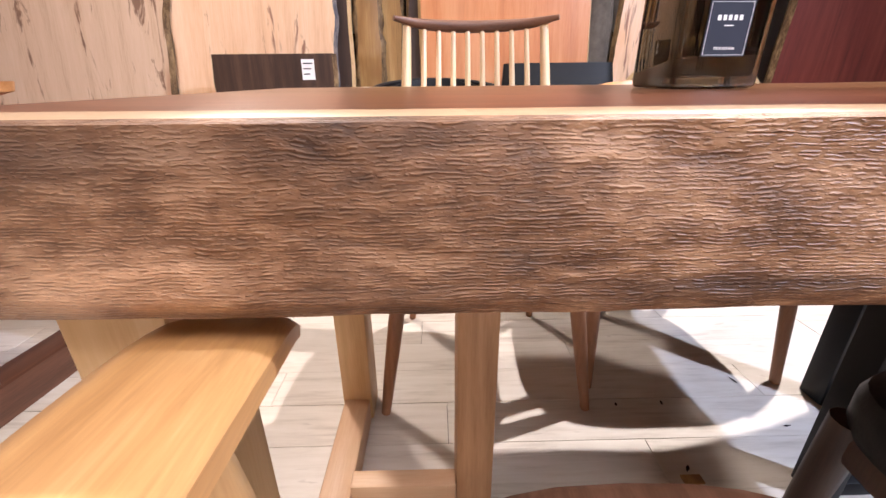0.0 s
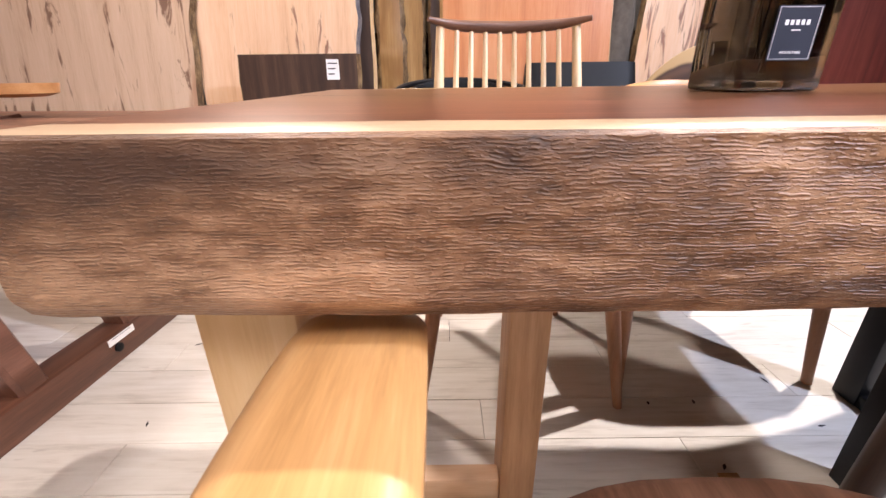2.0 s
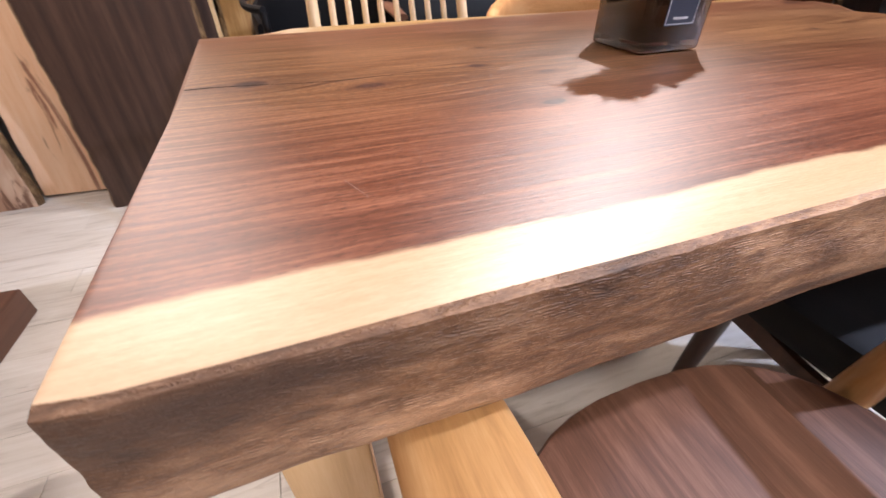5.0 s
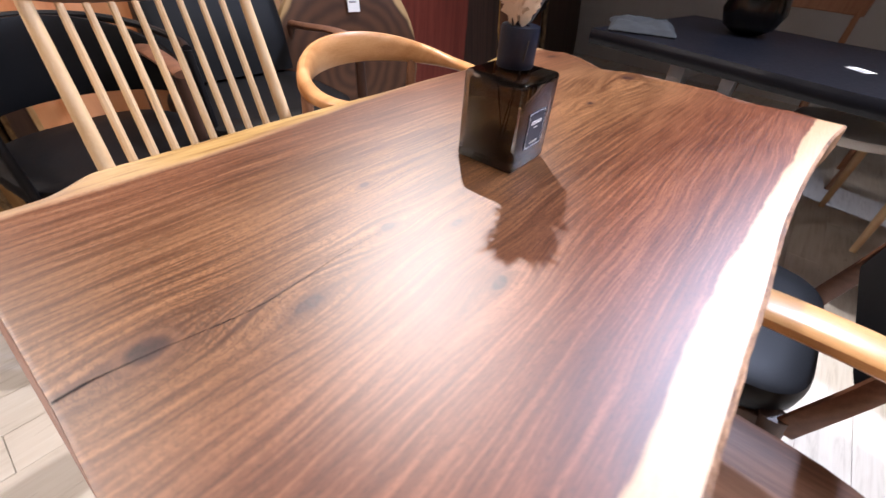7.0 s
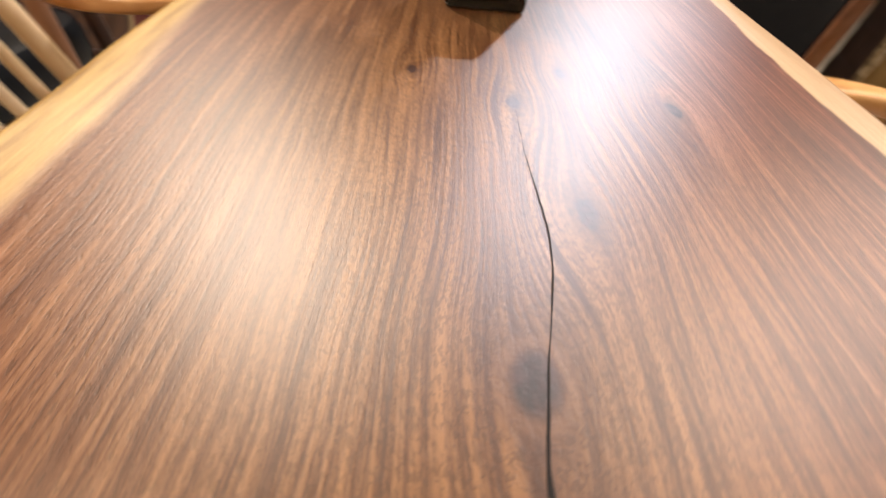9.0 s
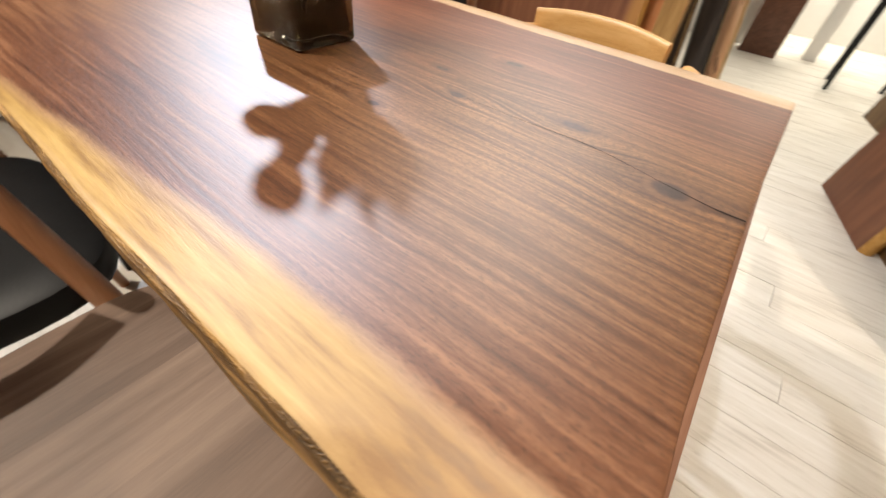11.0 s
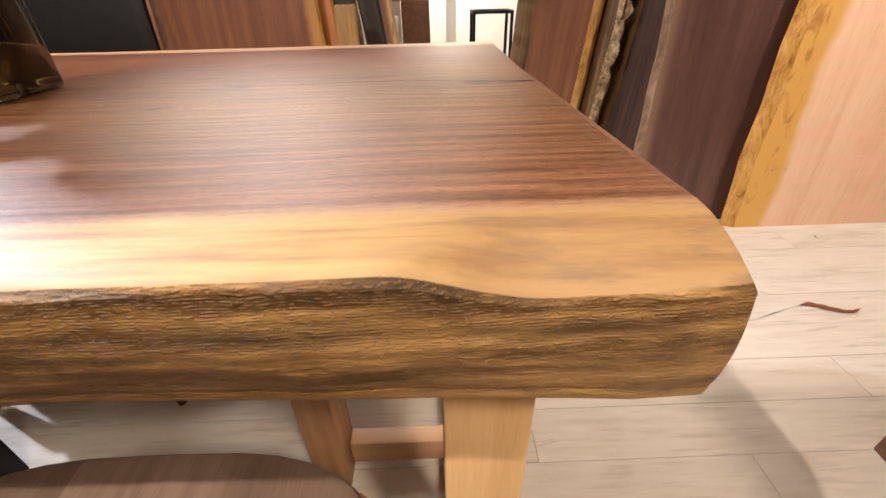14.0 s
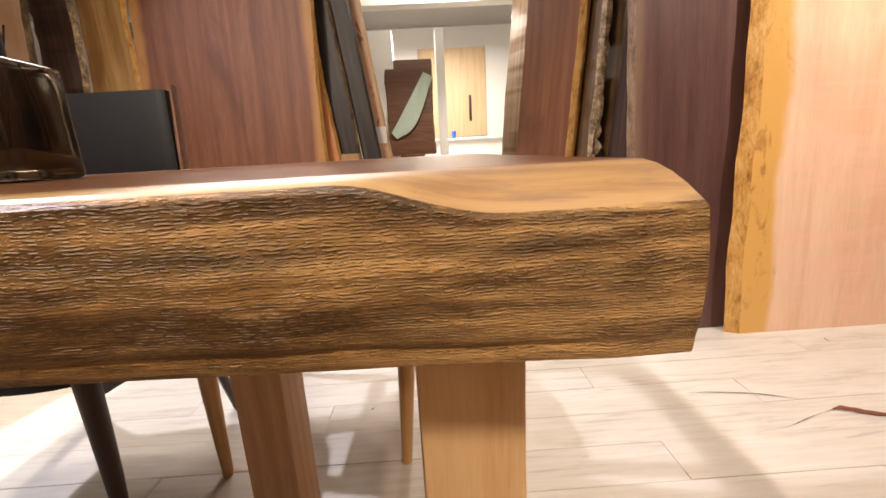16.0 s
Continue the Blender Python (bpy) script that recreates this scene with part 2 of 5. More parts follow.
    wide = n.math("MULTIPLY_ADD", stripe, n.math("MULTIPLY_ADD", pith, 0.28, 0.34), n.math("MULTIPLY", wide, n.math("MULTIPLY_ADD", pith, -0.28, 0.66)))
    f = n.math("ADD", n.math("MULTIPLY", line, 0.085), n.math("ADD", n.math("MULTIPLY", wide, 0.58), n.math("ADD", n.math("MULTIPLY", pore, 0.20), n.math("MULTIPLY", tone, 0.30))))
    heart = n.ramp(f, [(0.42, (0.058, 0.020, 0.012)), (0.575, (0.140, 0.047, 0.024)), (0.73, (0.280, 0.112, 0.060))])
    dash = step(n, n.noise(n.join(n.math("MULTIPLY", x, 0.20), yy, z), 600.0, 1.0, 0.5), 0.57, 0.65)
    heart = n.mix(n.math("MULTIPLY", dash, 0.40), heart, (0.028, 0.011, 0.007))
    heart = n.mix(n.math("MULTIPLY", pith, 0.72), heart, n.mix(step(n, f, 0.45, 0.70), (0.060, 0.026, 0.012), (0.29, 0.150, 0.062)))
    haze = n.math("ADD", n.math("POWER", n.math("DIVIDE", n.math("SUBTRACT", x, 0.045), 0.070), 2.0), n.math("POWER", n.math("DIVIDE", n.math("SUBTRACT", y, 0.362), 0.026), 2.0))
    haze = n.math("MULTIPLY", n.math("EXPONENT", n.math("MULTIPLY", haze, -1.0)), n.math("MULTIPLY_ADD", n.noise(co, 45.0, 3.0), 0.8, 0.2))
    # browner towards the north edge
    heart = n.mix(n.math("MULTIPLY", step(n, y, 0.38, 0.56), 0.7), heart, n.mix(1.0, heart, (0.90, 1.16, 1.14), "MULTIPLY"))
    # short curly figure about the pith
    curl = n.noise(n.join(n.math("MULTIPLY", x, 0.50), yy, 0.0), 420.0, 2.0, 0.6, 0.9)
    heart = n.mix(n.math("MULTIPLY", n.math("MULTIPLY", step(n, curl, 0.49, 0.58), pith), 0.50), heart, (0.046, 0.021, 0.010))
    heart = n.mix(n.math("MULTIPLY", haze, 0.75), heart, (0.070, 0.032, 0.022))
    heart = n.mix(n.math("MULTIPLY", halo, 0.50), heart, (0.075, 0.033, 0.020))
    heart = n.mix(n.math("MULTIPLY", collar, 0.20), heart, (0.30, 0.15, 0.075))
    heart = n.mix(n.math("MULTIPLY", knot, 0.97), heart, n.ramp(n.noise(co, 120.0, 3.0), [(0.35, (0.022, 0.012, 0.010)), (0.65, (0.060, 0.028, 0.022))]))
    wob = n.math("MULTIPLY", n.math("SUBTRACT", n.noise(n.join(n.math("MULTIPLY", x, 3.0), 0.0, 0.0), 2.0, 4.0), 0.5), 0.022)
    fine = n.math("MULTIPLY", n.math("SUBTRACT", pore, 0.5), 0.005)
    south = n.math("ADD", n.math("ADD", y, n.math("MULTIPLY", n.math("MAXIMUM", n.math("SUBTRACT", x, 0.5), 0.0), 0.055)), n.math("ADD", wob, fine))
    sap_s = n.math("SUBTRACT", 1.0, step(n, south, 0.033, 0.039))
    north = n.math("SUBTRACT", n.math("ADD", y, n.math("ADD", wob, fine)), n.math("MULTIPLY", step(n, x, 0.15, 0.75), 0.042))
    sap_n = step(n, north, 0.648, 0.668)
    sapc = n.ramp(n.math("MULTIPLY_ADD", wide, 0.6, n.math("MULTIPLY", pore, 0.4)), [(0.3, (0.44, 0.27, 0.14)), (0.6, (0.54, 0.37, 0.22))])
    north_tone = n.ramp(n.noise(n.join(n.math("MULTIPLY", x, 0.09), y, z), 75.0, 5.0, 0.65), [(0.36, (0.22, 0.120, 0.038)), (0.50, (0.36, 0.225, 0.076)), (0.65, (0.46, 0.305, 0.115))])
    # by the north-west corner the sapwood is greyed and brown
    corner = n.math("MULTIPLY", n.math("SUBTRACT", 1.0, step(n, x, 0.02, 0.16)), step(n, n.noise(n.join(n.math("MULTIPLY", x, 0.3), y, 0.0), 60.0, 4.0, 0.6), 0.48, 0.62))
    north_tone = n.mix(n.math("MULTIPLY", n.math("SUBTRACT", 1.0, step(n, x, 0.08, 0.16)), 0.45), north_tone, (0.26, 0.13, 0.05))
    north_tone = n.mix(n.math("MULTIPLY", corner, 0.6), north_tone, (0.15, 0.085, 0.05))
    sapc = n.mix(sap_n, sapc, north_tone)
    c = n.mix(n.math("MAXIMUM", sap_s, sap_n), heart, sapc)
    n.bsdf.inputs["Specular IOR Level"].default_value = 0.0
    curl = n.math("MULTIPLY", curl, pith)
    n.bump(n.math("ADD", n.math("ADD", pore, n.math("MULTIPLY", curl, 1.6)), n.math("SUBTRACT", n.math("MULTIPLY", line, 0.6), n.math("MULTIPLY", dash, 0.5))), 0.16, 0.0005)
    bare = n.math("MULTIPLY", n.math("MULTIPLY", sap_n, 0.22), n.math("SUBTRACT", 1.0, step(n, x, 0.12, 0.30)))
    lw = n.t.nodes.new("ShaderNodeLayerWeight")
    lw.inputs["Blend"].default_value = 0.5
    glance = step(n, lw.outputs["Facing"], 0.80, 0.96)
    rough = n.math("ADD", n.math("MULTIPLY_ADD", pore, 0.08, 0.395), bare)
    # a satin oil finish with a soft-edged sheen over the matt wood
    sheen = n.t.nodes.new("ShaderNodeBsdfAnisotropic")
    sheen.distribution = "BECKMANN"
    n.put(sheen.inputs["Roughness"], n.math("SUBTRACT", rough, n.math("MULTIPLY", glance, 0.06)))
    n.put(sheen.inputs["Normal"], n.bsdf.inputs["Normal"].links[0].from_socket)
    blend = n.t.nodes.new("ShaderNodeMixShader")
    n.put(blend.inputs[0], n.math("MULTIPLY_ADD", n.math("POWER", lw.outputs["Facing"], 4.5), 0.52, 0.086))
    n.put(blend.inputs[1], n.bsdf.outputs[0])
    n.put(blend.inputs[2], sheen.outputs[0])
    n.put(n.t.nodes["Material Output"].inputs["Surface"], blend.outputs[0])
    return n.end(c, 0.8)


def floor_material():
    """White-washed planks: faint grey grain, knots, each board its own tone."""
    n = Nodes("whitewashed_floor")
    co = n.vec("ADD", n.co(), n.join(n.math("MULTIPLY", n.rand(), 9.0), n.math("MULTIPLY", n.rand(), 5.0), 0.0))
    x, y, z = n.xyz(co)[:3]
    long_ = n.join(n.math("MULTIPLY", x, 0.07), y, z)
    g = n.noise(long_, 70.0, 4.0, 0.65, 0.5)
    s = n.noise(n.join(n.math("MULTIPLY", x, 0.3), y, z), 9.0, 4.0, 0.6, 1.0)
    f = n.math("ADD", n.math("MULTIPLY", g, 0.5), n.math("MULTIPLY", s, 0.5))
    c = n.ramp(f, [(0.33, (0.42, 0.375, 0.315)), (0.47, (0.59, 0.545, 0.475)), (0.66, (0.68, 0.645, 0.585))])
    c = n.mix(n.math("MULTIPLY", n.rand(), 0.22), c, (0.62, 0.55, 0.45))
    streak = step(n, n.noise(n.join(n.math("MULTIPLY", x, 0.12), y, z), 34.0, 3.0, 0.5, 1.5), 0.66, 0.72)
    c = n.mix(n.math("MULTIPLY", streak, 0.45), c, (0.36, 0.31, 0.26))
    n.bump(g, 0.12, 0.001)
    return n.end(c, n.math("MULTIPLY_ADD", g, 0.2, 0.38))


TOP = table_top_material()
BARK = bark_material("bark_edge", (0.046, 0.025, 0.016), (0.190, 0.098, 0.050), (0.50, 0.30, 0.17), relief=0.0024,
                     stains=((0.05, 0.708, 0.13, 0.012, 1.0), (-0.01, 0.695, 0.05, 0.02, 0.6), (0.40, 0.652, 0.07, 0.005, 1.0), (0.50, 0.647, 0.03, 0.006, 1.0), (0.17, 0.641, 0.05, 0.003, 0.8)))
BARK_N = bark_material("bark_edge_north", (0.016, 0.009, 0.004), (0.120, 0.064, 0.021), (0.42, 0.25, 0.092), ripple=1.15, pull=0.40, relief=0.0027, layers=0.62,
                       stains=((0.19, 0.694, 0.07, 0.007, 0.8), (0.05, 0.691, 0.03, 0.005, 0.9), (0.30, 0.690, 0.04, 0.010, 0.7), (0.36, 0.655, 0.06, 0.008, 0.6)))
END = wood("walnut_end_grain", (0.07, 0.03, 0.018), (0.16, 0.075, 0.042), (0.26, 0.13, 0.075), "Y", 60)
MAPLE = wood("maple_leg", (0.48, 0.29, 0.125), (0.60, 0.39, 0.185), (0.68, 0.48, 0.26), "Z", 26, 300, 0.45)
MAPLE_Y = wood("maple_foot", (0.48, 0.28, 0.15), (0.60, 0.38, 0.22), (0.68, 0.47, 0.29), "Y", 26, 300, 0.45)
MAPLE_X = wood("maple_rail", (0.48, 0.28, 0.15), (0.60, 0.38, 0.22), (0.68, 0.47, 0.29), "X", 26, 300, 0.45)
CEDAR = wood("cedar_leg", (0.29, 0.145, 0.062), (0.42, 0.232, 0.112), (0.54, 0.325, 0.175), "Z", 34, 300, 0.5)
OAK = wood("oiled_oak", (0.40, 0.19, 0.06), (0.58, 0.30, 0.105), (0.69, 0.40, 0.17), "Y", 30, 380, 0.36, bump=0.08)
OAK_X = wood("oiled_oak_back", (0.44, 0.23, 0.075), (0.60, 0.35, 0.13), (0.70, 0.45, 0.20), "X", 30, 380, 0.36, bump=0.08)
OAK_Z = wood("oiled_oak_leg", (0.40, 0.20, 0.07), (0.54, 0.31, 0.12), (0.64, 0.40, 0.18), "Z", 30, 380, 0.4, bump=0.08)
ASH = wood("pale_ash", (0.60, 0.39, 0.19), (0.70, 0.49, 0.27), (0.76, 0.57, 0.35), "Z", 30, 400, 0.4, bump=0.06)
CHERRY = wood("cherry_wood", (0.42, 0.18, 0.055), (0.55, 0.27, 0.10), (0.64, 0.35, 0.15), "X", 22, 380, 0.33, bump=0.05)
BROWN_LEG = wood("brown_chair_leg", (0.20, 0.085, 0.04), (0.30, 0.14, 0.07), (0.38, 0.19, 0.10), "Z", 30, 380, 0.42)
SEAT = wood("walnut_seat", (0.050, 0.019, 0.010), (0.15, 0.066, 0.036), (0.31, 0.155, 0.092), "Y", 20, 420, 0.46, (0.30, 0.15, 0.09), 0.5, 0.07, 0.22, boards=0.082)
SEAT_GREY = wood("greyed_walnut_seat", (0.075, 0.048, 0.036), (0.155, 0.105, 0.080), (0.25, 0.18, 0.14), "Y", 14, 420, 0.50, (0.11, 0.072, 0.055), 0.5, 0.07, 0.16, boards=0.105)
CREST = wood("dark_walnut_rail", (0.07, 0.028, 0.015), (0.14, 0.062, 0.034), (0.21, 0.10, 0.058), "X", 40, 420, 0.36)
DARK = wood("dark_stained_wood", (0.018, 0.008, 0.005), (0.045, 0.02, 0.012), (0.08, 0.038, 0.022), "Z", 30, 380, 0.4)
DARK_Y = wood("dark_walnut_beam", (0.05, 0.02, 0.012), (0.11, 0.045, 0.026), (0.17, 0.075, 0.045), "Y", 30, 380, 0.4)
LEATHER = plain("black_leather", (0.0045, 0.0048, 0.0058), 0.48, 0, 0.25, 260, 0.25)
BLACK = plain("black_lacquer", (0.0045, 0.0045, 0.0055), 0.5, 0, 0.2, 120, 0.05)
NAVY = plain("near_black_top", (0.006, 0.0065, 0.010), 0.36, 0, 0.2, 80, 0.05)
STEEL = plain("brushed_steel", (0.42, 0.45, 0.50), 0.35, 0.8, 0.15, 150)
WHITE = plain("white_paint", (0.80, 0.79, 0.76), 0.55, 0, 0.03, 25)
PLASTER = plain("grey_plaster", (0.50, 0.50, 0.49), 0.8, 0, 0.06, 12)
CEIL = plain("dark_ceiling_paint", (0.30, 0.29, 0.28), 0.9, 0, 0.05, 8)
PAPER = plain("white_paper", (0.86, 0.86, 0.85), 0.6, 0, 0.02, 30, 0.0)
INK = plain("dark_ink", (0.04, 0.04, 0.045), 0.6, 0, 0.1, 80, 0.0)
CRACK = plain("dark_crack", (0.010, 0.007, 0.006), 0.9, 0, 0.2, 300)
CRACK_R = plain("filled_crack", (0.17, 0.055, 0.03), 0.55, 0, 0.25, 90)
SCRATCH = plain("pale_scratch", (0.26, 0.18, 0.15), 0.6)
for _m in (LEATHER, BLACK, NAVY):
    _m.node_tree.nodes["Principled BSDF"].inputs["Specular IOR Level"].default_value = 0.22
SEAT_GREY.node_tree.nodes["Principled BSDF"].inputs["Specular IOR Level"].default_value = 0.25
SEAT.node_tree.nodes["Principled BSDF"].inputs["Specular IOR Level"].default_value = 0.25
FLOOR = floor_material()
BRICK = plain("dark_brick", (0.055, 0.040, 0.034), 0.85, 0, 0.35, 40, 0.3)
STONE = plain("rough_bark_lump", (0.10, 0.085, 0.07), 0.95, 0, 0.5, 30, 0.8)
FABRIC = plain("grey_fabric", (0.030, 0.033, 0.036), 0.95, 0, 0.3, 200, 0.5)
BLUE = plain("blue_plastic", (0.02, 0.10, 0.42), 0.45)
CREAM = plain("dried_plume", (0.78, 0.66, 0.50), 0.9, 0, 0.15, 90, 0.2)
COTTON = plain("cotton_boll", (0.80, 0.74, 0.68), 0.95, 0, 0.1, 120, 0.4)
STEM = plain("dark_stem", (0.03, 0.024, 0.02), 0.8)
CAP = plain("navy_black_cap", (0.012, 0.015, 0.030), 0.38, 0.3, 0.2, 300)
LABEL = plain("slate_label", (0.016, 0.021, 0.036), 0.5, 0, 0.1, 60, 0.0)


def glass(name, colour, rough=0.02, ior=1.46):
    n = Nodes(name)
    n.bsdf.inputs["Transmission Weight"].default_value = 1.0
    n.bsdf.inputs["IOR"].default_value = ior
    sm = n.noise(n.co(), 40.0, 2.0)
    return n.end(n.mix(sm, tuple(c * 0.92 for c in colour), colour), rough)


SMOKE = glass("smoked_glass", (0.25, 0.22, 0.165))
OIL = glass("pale_oil", (0.80, 0.72, 0.40), 0.0, 1.4)
VASE = glass("black_glass", (0.16, 0.16, 0.17))
TEAL = plain("pale_green_resin", (0.45, 0.56, 0.46), 0.2)

# ---- builders ----


def mesh_of(bm, material, name):
    me = bpy.data.meshes.new(name)
    bmesh.ops.recalc_face_normals(bm, faces=bm.faces[:])
    if all(e.is_manifold for e in bm.edges) and bm.calc_volume(signed=True) < 0:
        bmesh.ops.reverse_faces(bm, faces=bm.faces[:])
    bm.to_mesh(me)
    bm.free()
    for m in material if isinstance(material, (list, tuple)) else [material]:
        me.materials.append(m)
    for p in me.polygons:
        p.use_smooth = True
    me.set_sharp_from_angle(angle=radians(38))
    return me


def part(name, bm, material, parent=None, label="", m=None):
    ob = new(name, mesh_of(bm, material, name))
    if m is not None:
        ob.matrix_basis = m
    if parent is not None:
        ob.parent = parent
    return tagged(ob, label)


def thing(name, m, label, category, group="", kind=""):
    ob = new(name)
    ob.empty_display_size = 0.1
    ob.matrix_basis = m
    return tagged(ob, label, category, group, kind)


def box(x0, x1, y0, y1, z0, z1, r=0.003, seg=2):
    bm = bmesh.new()
    bmesh.ops.create_cube(bm, size=1)
    for v in bm.verts:
        v.co = Vector(((x0 + x1) / 2 + v.co.x * (x1 - x0), (y0 + y1) / 2 + v.co.y * (y1 - y0), (z0 + z1) / 2 + v.co.z * (z1 - z0)))
    if r:
        bmesh.ops.bevel(bm, geom=bm.edges[:], offset=r, segments=seg, affect="EDGES", profile=0.5)
    return bm


def catmull(pts, n=6):
    pts = [Vector(p) for p in pts]
    ext = [pts[0] * 2 - pts[1]] + pts + [pts[-1] * 2 - pts[-2]]
    out = []
    for i in range(1, len(ext) - 2):
        a, b, c, d = ext[i - 1:i + 3]
        for k in range(n):
            t = k / n
            out.append(0.5 * ((2 * b) + (c - a) * t + (2 * a - 5 * b + 4 * c - d) * t * t + (3 * b - a - 3 * c + d) * t ** 3))
    out.append(pts[-1])
    return out


def sweep(pts, sizes, sides=10, up=(0, 0, 1), power=2.0, n=6, smooth=True):
    """A rounded bar along a bent line; sizes: half width and half height at each point (power 2: oval, more: squarer)."""
    line = catmull(pts, n) if smooth else [Vector(p) for p in pts]
    sz = catmull([(a, b, 0) for a, b in sizes], n) if smooth else [Vector((a, b, 0)) for a, b in sizes]
    bm, rings = bmesh.new(), []
    for i, p in enumerate(line):
        d = (line[min(i + 1, len(line) - 1)] - line[max(i - 1, 0)]).normalized()
        side = d.cross(Vector(up))
        side = side.normalized() if side.length > 1e-4 else Vector((1, 0, 0))
        top = side.cross(d)
        ring = []
        for k in range(sides):
            a = 2 * math.pi * (k + 0.5) / sides
            ca, sa = math.cos(a), math.sin(a)
            ring.append(bm.verts.new(p + side * (sz[i].x * math.copysign(abs(ca) ** (2 / power), ca)) + top * (sz[i].y * math.copysign(abs(sa) ** (2 / power), sa))))
        rings.append(ring)
    for a, b in zip(rings, rings[1:]):
        for k in range(sides):
            bm.faces.new((a[k], a[(k + 1) % sides], b[(k + 1) % sides], b[k]))
    bm.faces.new(rings[0][::-1])
    bm.faces.new(rings[-1])
    return bm


def rod(a, b, ra, rb=None, mid=None, sides=10):
    rb = ra if rb is None else rb
    a, b = Vector(a), Vector(b)
    pts, rs = [a, a.lerp(b, 0.5), b], [ra, mid or (ra + rb) / 2, rb]
    return sweep(pts, [(r, r) for r in rs], sides, up=(0.3, 0.9, 0.1), n=4)


def plate(outline, z0, z1, r=0.006, dish=0.0):
    """A flat piece with a drawn outline and rounded rims; dish sinks its middle."""
    bm = bmesh.new()
    pts = [Vector((x, y, 0)) for x, y in outline]
    c = sum(pts, Vector()) / len(pts)
    def ring(inset, z):
        out = []
        for p in pts:
            d = c - p
            out.append(bm.verts.new((p.x + d.x / d.length * inset, p.y + d.y / d.length * inset, z)))
        return out
    rings = [ring(r, z0), ring(r * 0.3, z0 + r * 0.3), ring(0, z0 + r), ring(0, z1 - r), ring(r * 0.3, z1 - r * 0.3), ring(r, z1)]
    for s in (0.3, 0.6, 0.85):
        rings.append([bm.verts.new((p.x + (c.x - p.x) * s, p.y + (c.y - p.y) * s, z1 - dish * math.sin(s * 1.57))) for p in pts])
    for a, b in zip(rings, rings[1:]):
        for k in range(len(pts)):
            bm.faces.new((a[k], a[(k + 1) % len(pts)], b[(k + 1) % len(pts)], b[k]))
    bm.faces.new(rings[0])
    bm.faces.new(rings[-1])
    return bm


def rounded(cx, cy, w, d, power=3.0, taper=0.0, n=40):
    out = []
    for k in range(n):
        a = 2 * math.pi * k / n
        ca, sa = math.cos(a), math.sin(a)
        y = math.copysign(abs(sa) ** (2 / power), sa)
        x = math.copysign(abs(ca) ** (2 / power), ca) * (1 + taper * y)
        out.append((cx + x * w / 2, cy + y * d / 2))
    return out


def lathe(profile, sides=24, cx=0.0, cy=0.0):
    bm, rings = bmesh.new(), []
    for r, z in profile:
        rings.append([bm.verts.new((cx + r * math.cos(2 * math.pi * k / sides), cy + r * math.sin(2 * math.pi * k / sides), z)) for k in range(sides)])
    for a, b in zip(rings, rings[1:]):
        for k in range(sides):
            bm.faces.new((a[k], a[(k + 1) % sides], b[(k + 1) % sides], b[k]))
    bm.faces.new(rings[0][::-1])
    bm.faces.new(rings[-1])
    return bm


def live_slab(width, height, thick, seed, wave=0.03, lump=0.0, slant=0.012, left=True, right=True, rows=56, taper=0.0):
    """A sawn board with live edges: x across, y through (front at y=0), z along. Slots: face, edge."""
    bm, rings = bmesh.new(), []
    for i in range(rows + 1):
        v = i / rows
        z = v * height
        def off(k, on):
            if not on:
                return 0.0
            s = noise.noise(Vector((seed * 3.1 + k * 17, z * 1.3, 0))) * wave + noise.noise(Vector((seed + k * 9, z * 5.5, 4))) * wave * 0.4
            return s + noise.noise(Vector((seed + k, z * 24, 8))) * wave * 0.14
        xl, xr = -width / 2 + off(1, left) + taper * v, width / 2 + off(2, right) - taper * v
        def b(k):
            return lump * abs(noise.noise(Vector((seed + k * 3, z * 16, k * 1.7)))) * 1.6
        y0, y1 = 0.0, thick
        sl, sr = (slant if left else 0.0), (slant if right else 0.0)
        ring = [(xl + 0.002, y0), (xl - sl * 0.4 - b(1), y0 + thick * 0.22), (xl - sl - b(2), y0 + thick * 0.5), (xl - sl * 0.6 - b(3), y0 + thick * 0.8), (xl, y1),
                (xr, y1), (xr + sr * 0.6 + b(4), y0 + thick * 0.8), (xr + sr + b(5), y0 + thick * 0.5), (xr + sr * 0.4 + b(6), y0 + thick * 0.22), (xr - 0.002, y0)]
        rings.append([bm.verts.new((x, y, z)) for x, y in ring])
    for a, c in zip(rings, rings[1:]):
        for k in range(10):
            f = bm.faces.new((a[k], a[(k + 1) % 10], c[(k + 1) % 10], c[k]))
            f.material_index = 0 if k in (4, 9) else 1
    bm.faces.new(rings[0][::-1])
    bm.faces.new(rings[-1])
    return bm


def slab(m, size, seed, face, edge, label, wave=0.03, lump=0.0, left=True, right=True, name="wood_slab", taper=0.0, slant=0.012):
    bm = live_slab(*size, seed, wave, lump, slant, left, right, 56, taper)
    ob = part(name, bm, (face, edge), None, "", m)
    return tagged(ob, label, "wood slab", "slabs leaning on the walls")


def tag_card(parent, m, w, h, lines=3, name="price_tag"):
    t = part(name, box(-w / 2, w / 2, 0, 0.0012, -h / 2, h / 2, 0), PAPER, parent, "small white paper price tag", m)
    for k in range(lines):
        zz = h * (0.3 - 0.26 * k)
        part("print_bar", box(-w * 0.36, w * (0.36 - 0.12 * k), -0.0006, 0, zz - h * 0.03, zz + h * 0.03, 0), INK, t)
    return t


# ---- setting ----
def structure(name, bm, mat, label, category):
    return tagged(part(name, bm, mat), label, category, "", "structure")


